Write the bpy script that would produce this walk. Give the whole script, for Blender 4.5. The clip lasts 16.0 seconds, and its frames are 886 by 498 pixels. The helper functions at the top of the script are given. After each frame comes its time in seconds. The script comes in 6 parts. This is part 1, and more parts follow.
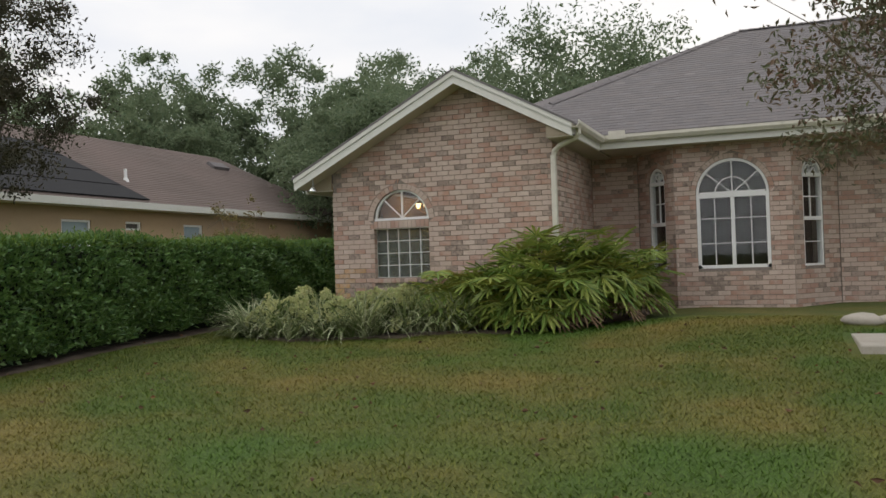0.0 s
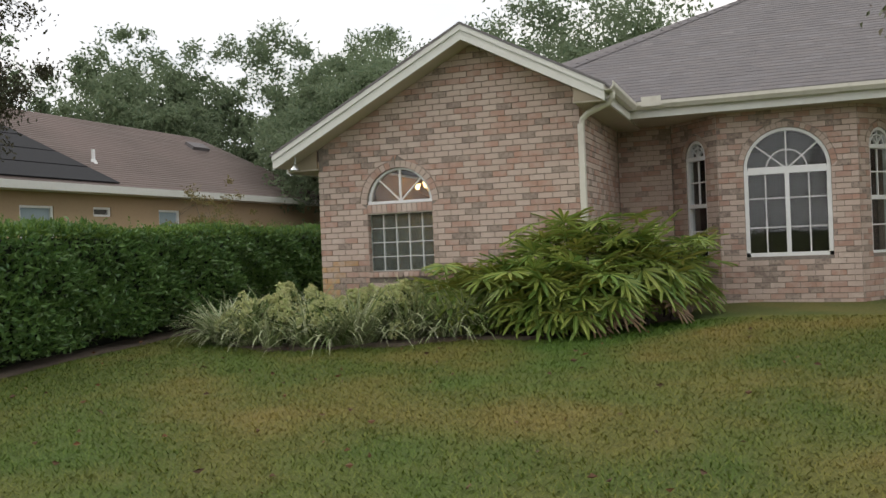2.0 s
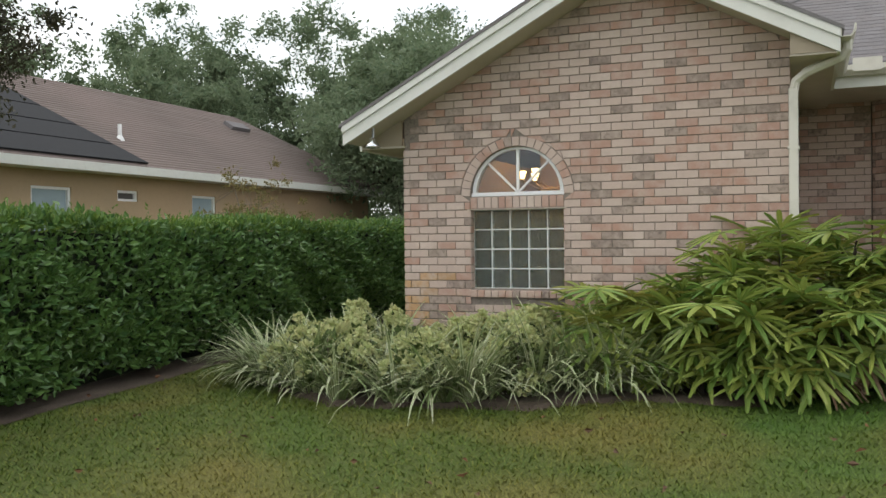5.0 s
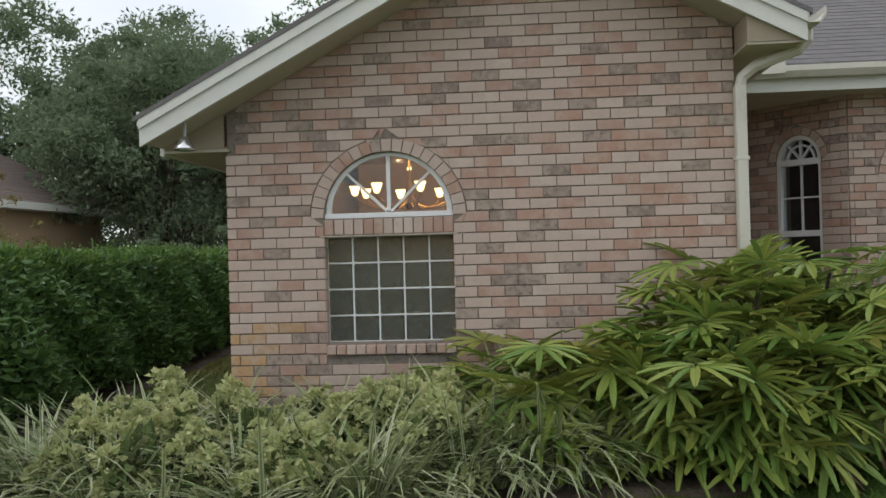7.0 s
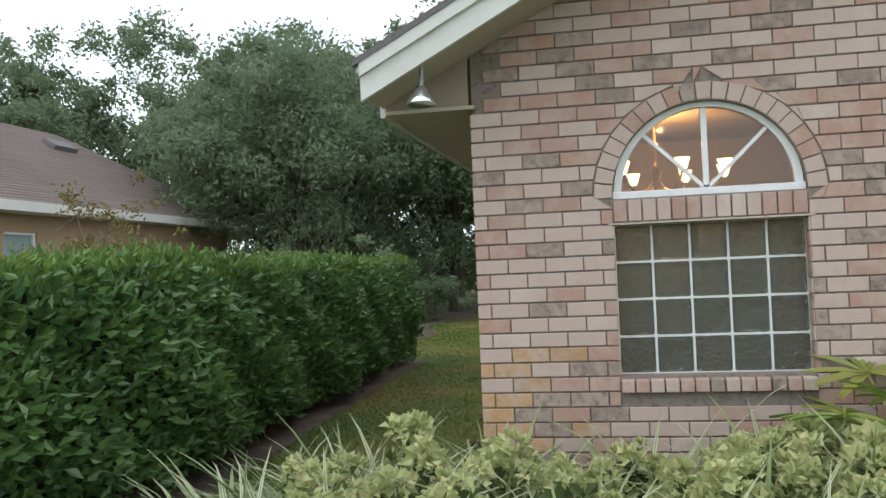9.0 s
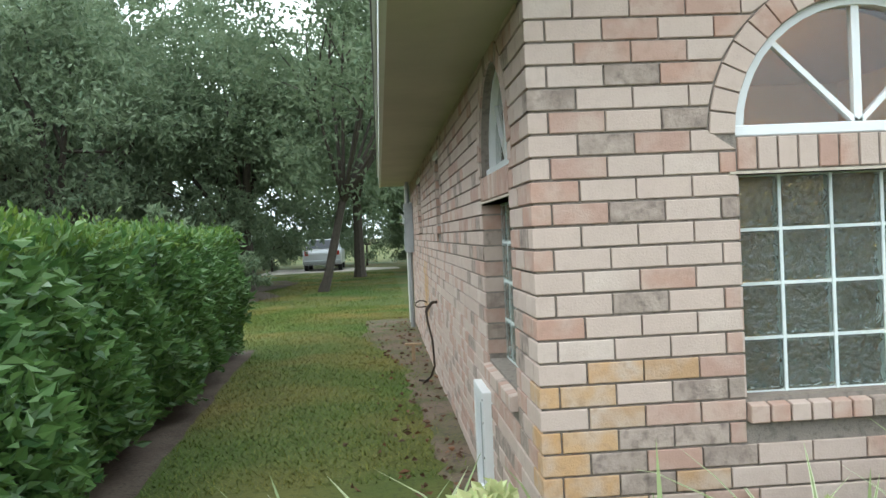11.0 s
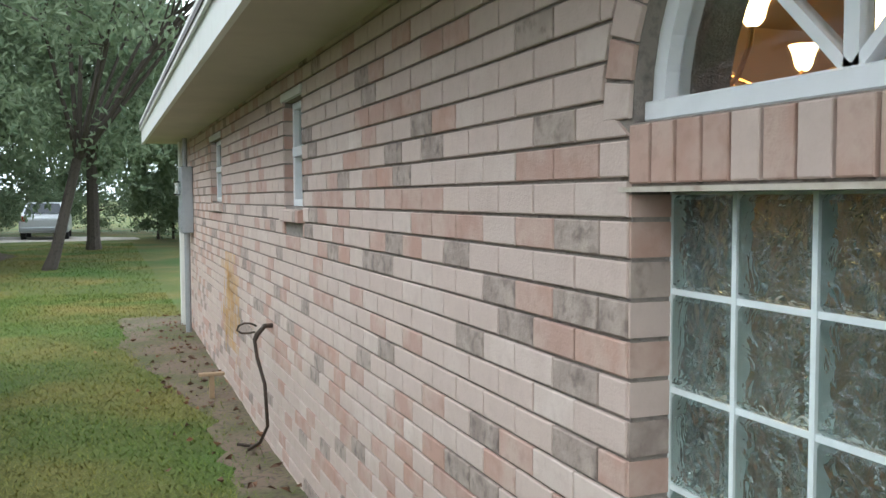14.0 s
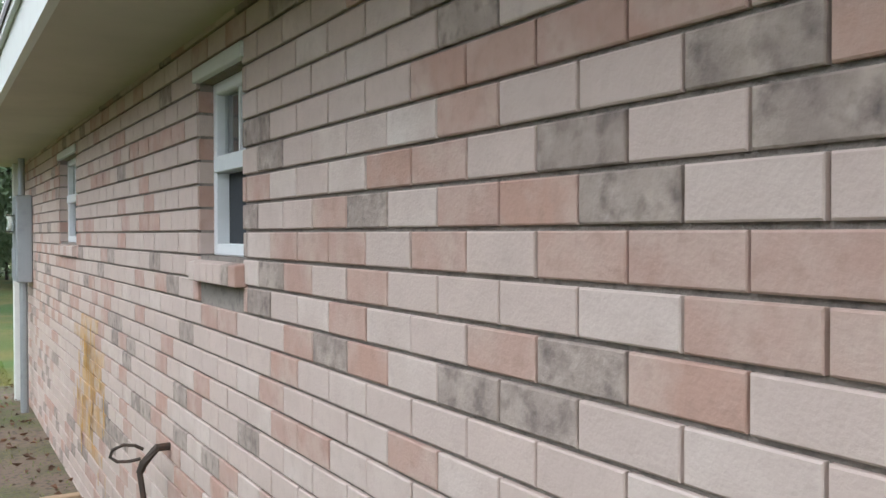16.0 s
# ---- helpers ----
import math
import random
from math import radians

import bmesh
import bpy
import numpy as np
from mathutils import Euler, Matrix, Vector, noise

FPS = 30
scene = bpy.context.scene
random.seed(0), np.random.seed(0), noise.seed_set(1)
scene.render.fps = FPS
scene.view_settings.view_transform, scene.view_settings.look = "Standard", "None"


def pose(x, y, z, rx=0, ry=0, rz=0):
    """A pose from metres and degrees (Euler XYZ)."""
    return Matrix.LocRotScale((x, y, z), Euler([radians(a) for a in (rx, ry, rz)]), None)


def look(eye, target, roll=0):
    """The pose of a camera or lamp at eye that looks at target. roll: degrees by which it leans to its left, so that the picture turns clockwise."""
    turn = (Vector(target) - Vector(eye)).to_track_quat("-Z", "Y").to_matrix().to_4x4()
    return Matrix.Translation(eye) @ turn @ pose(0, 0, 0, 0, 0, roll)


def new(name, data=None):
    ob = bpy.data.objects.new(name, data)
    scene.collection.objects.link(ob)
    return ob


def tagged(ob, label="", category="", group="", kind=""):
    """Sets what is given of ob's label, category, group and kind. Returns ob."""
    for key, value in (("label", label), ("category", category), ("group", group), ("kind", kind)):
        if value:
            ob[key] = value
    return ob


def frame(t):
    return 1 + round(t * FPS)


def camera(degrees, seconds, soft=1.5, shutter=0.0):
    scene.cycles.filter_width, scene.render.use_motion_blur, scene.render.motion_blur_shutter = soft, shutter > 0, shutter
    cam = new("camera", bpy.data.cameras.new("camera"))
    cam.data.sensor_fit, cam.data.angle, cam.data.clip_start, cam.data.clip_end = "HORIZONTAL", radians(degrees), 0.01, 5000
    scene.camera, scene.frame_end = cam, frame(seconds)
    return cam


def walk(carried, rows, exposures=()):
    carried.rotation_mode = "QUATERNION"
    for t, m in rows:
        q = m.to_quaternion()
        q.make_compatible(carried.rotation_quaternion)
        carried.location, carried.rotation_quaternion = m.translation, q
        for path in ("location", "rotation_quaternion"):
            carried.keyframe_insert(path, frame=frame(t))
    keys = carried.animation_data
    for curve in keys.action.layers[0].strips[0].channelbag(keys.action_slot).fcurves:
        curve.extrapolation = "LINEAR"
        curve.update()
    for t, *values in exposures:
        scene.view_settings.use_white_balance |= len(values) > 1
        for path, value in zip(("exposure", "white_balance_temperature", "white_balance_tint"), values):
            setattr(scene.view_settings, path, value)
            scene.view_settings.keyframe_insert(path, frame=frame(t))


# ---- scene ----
cam = camera(53.0, 16.0)
PATH = [
    (0, (7.046, -13.396, 1.048), (6.337, -11.526, 1.078), -1.9),
    (0.5, (6.841, -12.887, 1.087), (6.14, -11.014, 1.1), -2.2),
    (1, (6.62, -12.358, 1.138), (5.949, -10.474, 1.142), -2.1),
    (1.5, (6.269, -11.884, 1.17), (5.669, -9.976, 1.173), -1.9),
    (2, (6.065, -11.421, 1.171), (5.375, -9.544, 1.16), -2.4),
    (2.5, (5.802, -10.944, 1.149), (4.989, -9.117, 1.112), -1.1),
    (3, (5.454, -10.441, 1.226), (4.636, -8.617, 1.16), -1.4),
    (3.5, (5.145, -9.969, 1.264), (4.375, -8.124, 1.209), -1.2),
    (4, (4.753, -9.553, 1.231), (4.001, -7.7, 1.198), -0.5),
    (4.2, (4.568, -9.374, 1.248), (3.803, -7.527, 1.222), -0.7),
    (6.3, (2.957, -7.248, 1.455), (2.312, -5.355, 1.44), -0.7),
    (6.5, (2.747, -7.082, 1.462), (2.248, -5.145, 1.46), -0.7),
    (7, (2.202, -6.646, 1.497), (2.037, -4.653, 1.503), -1.6),
    (7.5, (1.987, -6.191, 1.512), (1.794, -4.2, 1.507), -2.5),
    (8, (1.589, -5.726, 1.517), (1.488, -3.728, 1.526), -2.5),
    (8.5, (1.23, -5.243, 1.446), (0.899, -3.271, 1.478), -2.5),
    (8.7, (1.042, -5.085, 1.434), (0.636, -3.127, 1.48), -2.4),
    (10.8, (-0.434, -3.189, 1.44), (-0.325, -1.192, 1.438), -2.8),
    (11, (-0.536, -3.091, 1.465), (-0.394, -1.097, 1.431), -2.6),
    (11.5, (-0.712, -2.584, 1.452), (-0.601, -0.588, 1.407), -1.1),
    (12, (-0.866, -2.1, 1.489), (-0.462, -0.143, 1.404), -0.2),
    (12.5, (-0.912, -1.549, 1.504), (-0.387, 0.376, 1.373), -0.2),
    (13, (-1.016, -1.057, 1.525), (-0.312, 0.811, 1.411), 0.3),
    (13.5, (-1.008, -0.476, 1.569), (-0.307, 1.394, 1.464), -0.6),
    (14, (-0.97, -0.012, 1.598), (-0.259, 1.854, 1.483), -0.2),
    (14.5, (-0.981, 0.461, 1.61), (-0.158, 2.282, 1.523), 0.2),
    (15, (-0.875, 1.007, 1.572), (-0.057, 2.831, 1.516), -1),
    (15.5, (-0.803, 1.556, 1.583), (0.085, 3.347, 1.536), -0.3),
    (16, (-0.803, 2.037, 1.626), (0.2, 3.767, 1.591), -0.1),
]
walk(cam, [(t, look(eye, target, roll)) for t, eye, target, roll in PATH],
     exposures=[(0, -1.25, 6900, 11), (1.5, -1.18, 6900, 11), (3.0, -0.65, 6900, 9), (4.2, -0.65, 6800, 8), (7, -1.18, 6500, 8), (8.7, -0.72, 6300, 8), (11, 0.0, 6050, 1), (12.5, 0.18, 6050, 2), (14.5, 0.25, 5900, 6), (16, 0.35, 5900, 8)])

# ---------------- world, sun ----------------
SUN_EL, SUN_AZ = 50.0, 237.0
world = bpy.data.worlds.new("overcast_sky")
scene.world = world
world.use_nodes = True
wn, wl = world.node_tree.nodes, world.node_tree.links
wn.clear()
w_out = wn.new("ShaderNodeOutputWorld")
w_bg = wn.new("ShaderNodeBackground")
w_sky = wn.new("ShaderNodeTexSky")
w_sky.sky_type, w_sky.sun_disc = "NISHITA", False
w_sky.sun_elevation, w_sky.sun_rotation = radians(SUN_EL), radians(SUN_AZ)
w_sky.air_density, w_sky.dust_density = 1.0, 4.0
w_tc, w_map = wn.new("ShaderNodeTexCoord"), wn.new("ShaderNodeMapping")
w_map.inputs["Scale"].default_value = (1.0, 1.0, 3.0)
w_noise, w_ramp = wn.new("ShaderNodeTexNoise"), wn.new("ShaderNodeValToRGB")
w_noise.inputs["Scale"].default_value, w_noise.inputs["Detail"].default_value = 2.2, 6.0
w_ramp.color_ramp.elements[0].position, w_ramp.color_ramp.elements[0].color = 0.33, (19, 20.5, 23, 1)
w_ramp.color_ramp.elements[1].position, w_ramp.color_ramp.elements[1].color = 0.6, (25, 25.2, 25.6, 1)
w_mix = wn.new("ShaderNodeMix")
w_mix.data_type = "RGBA"
w_mix.inputs[0].default_value = 0.82
wl.new(w_tc.outputs["Generated"], w_map.inputs[0])
wl.new(w_map.outputs[0], w_noise.inputs["Vector"])
wl.new(w_noise.outputs["Fac"], w_ramp.inputs[0])
wl.new(w_sky.outputs[0], w_mix.inputs[6])
wl.new(w_ramp.outputs[0], w_mix.inputs[7])
# an overcast sky is brighter overhead than at the horizon
w_sep, w_up, w_scale = wn.new("ShaderNodeSeparateXYZ"), wn.new("ShaderNodeMapRange"), wn.new("ShaderNodeVectorMath")
w_up.inputs[1].default_value, w_up.inputs[2].default_value = 0.0, 1.0
w_up.inputs[3].default_value, w_up.inputs[4].default_value = 1.16, 1.2
w_scale.operation = "SCALE"
wl.new(w_tc.outputs["Generated"], w_sep.inputs[0])
wl.new(w_sep.outputs["Z"], w_up.inputs[0])
wl.new(w_mix.outputs[2], w_scale.inputs[0])
wl.new(w_up.outputs[0], w_scale.inputs[3])
wl.new(w_scale.outputs[0], w_bg.inputs[0])
w_bg.inputs[1].default_value = 0.1
wl.new(w_bg.outputs[0], w_out.inputs[0])

sun_data = bpy.data.lights.new("sun", "SUN")
sun_data.energy, sun_data.angle, sun_data.color = 1.0, radians(30), (1.0, 0.97, 0.93)
sun = new("sun", sun_data)
sun.matrix_world = look((-14, -9, 20), (0, 0, 0))


# ---------------- materials ----------------
def mat(name, base, rough=0.7, metal=0.0, vary=(), grain=0.0, scale=30.0, bump=0.0, bump_scale=80.0,
        dark=None, patch=None, patch_scale=2.0, patch2=None, patch2_scale=1.0, random=None, spec=0.5, transl=0.0):
    """A procedural surface: base colour, fine grain towards dark, large patches towards patch, piece by piece change."""
    m = bpy.data.materials.new(name)
    m.use_nodes = True
    n, k = m.node_tree.nodes, m.node_tree.links
    p = n["Principled BSDF"]
    p.inputs["Roughness"].default_value, p.inputs["Metallic"].default_value = rough, metal
    p.inputs["Specular IOR Level"].default_value = spec
    geo = n.new("ShaderNodeNewGeometry")
    rgb = n.new("ShaderNodeRGB")
    rgb.outputs[0].default_value = (*base, 1)
    col = rgb.outputs[0]

    def blend(a, other, fac, fac_lo, fac_hi):
        mr = n.new("ShaderNodeMapRange")
        mr.inputs[1].default_value, mr.inputs[2].default_value = fac_lo, fac_hi
        k.new(fac, mr.inputs[0])
        mx = n.new("ShaderNodeMix")
        mx.data_type = "RGBA"
        k.new(mr.outputs[0], mx.inputs[0])
        k.new(a, mx.inputs[6])
        mx.inputs[7].default_value = (*other, 1)
        return mx.outputs[2]

    def noise_tex(s, detail=4.0):
        t = n.new("ShaderNodeTexNoise")
        t.inputs["Scale"].default_value, t.inputs["Detail"].default_value = s, detail
        k.new(geo.outputs["Position"], t.inputs["Vector"])
        return t.outputs["Fac"]

    if random:
        info = n.new("ShaderNodeObjectInfo")
        add, frac = n.new("ShaderNodeMath"), n.new("ShaderNodeMath")
        add.operation, frac.operation = "ADD", "FRACT"
        k.new(info.outputs["Random"], add.inputs[0])
        k.new(geo.outputs["Random Per Island"], add.inputs[1])
        k.new(add.outputs[0], frac.inputs[0])
        ramp = n.new("ShaderNodeValToRGB")
        els = ramp.color_ramp.elements
        for j, c in enumerate(random):
            e = els[j] if j < 2 else els.new(0.5)
            e.position, e.color = j / max(1, len(random) - 1), (*c, 1)
        k.new(frac.outputs[0], ramp.inputs[0])
        col = ramp.outputs[0]
    if patch:
        col = blend(col, patch, noise_tex(patch_scale), 0.42, 0.68)
    if patch2:
        col = blend(col, patch2, noise_tex(patch2_scale, 3.0), 0.5, 0.66)
    if dark:
        col = blend(col, dark, noise_tex(scale, 6.0), 0.5, 0.5 + 0.5 / max(grain, 0.01))
    k.new(col, p.inputs["Base Color"])
    if bump:
        b = n.new("ShaderNodeBump")
        b.inputs["Strength"].default_value, b.inputs["Distance"].default_value = bump, 0.01
        k.new(noise_tex(bump_scale, 5.0), b.inputs["Height"])
        k.new(b.outputs[0], p.inputs["Normal"])
    if transl:
        tr, ms = n.new("ShaderNodeBsdfTranslucent"), n.new("ShaderNodeMixShader")
        k.new(col, tr.inputs[0])
        ms.inputs[0].default_value = transl
        k.new(p.outputs[0], ms.inputs[1])
        k.new(tr.outputs[0], ms.inputs[2])
        k.new(ms.outputs[0], n["Material Output"].inputs[0])
    return m


def glass_mat(name, tint, rough=0.02, wavy=0.0, scale=14.0, clear=1.0):
    m = bpy.data.materials.new(name)
    m.use_nodes = True
    n, k = m.node_tree.nodes, m.node_tree.links
    p = n["Principled BSDF"]
    p.inputs["Base Color"].default_value = (*tint, 1)
    p.inputs["Roughness"].default_value, p.inputs["IOR"].default_value = rough, 1.45
    p.inputs["Transmission Weight"].default_value = clear
    if wavy:
        geo, t, b = n.new("ShaderNodeNewGeometry"), n.new("ShaderNodeTexNoise"), n.new("ShaderNodeBump")
        t.inputs["Scale"].default_value, t.inputs["Detail"].default_value = scale, 2.0
        t.inputs["Distortion"].default_value = 1.5
        b.inputs["Strength"].default_value, b.inputs["Distance"].default_value = wavy, 0.02
        k.new(geo.outputs["Position"], t.inputs["Vector"])
        k.new(t.outputs["Fac"], b.inputs["Height"])
        k.new(b.outputs[0], p.inputs["Normal"])
    return m


def glow_mat(name, colour, strength):
    m = bpy.data.materials.new(name)
    m.use_nodes = True
    p = m.node_tree.nodes["Principled BSDF"]
    p.inputs["Base Color"].default_value = (*colour, 1)
    p.inputs["Emission Color"].default_value = (*colour, 1)
    p.inputs["Emission Strength"].default_value = strength
    return m


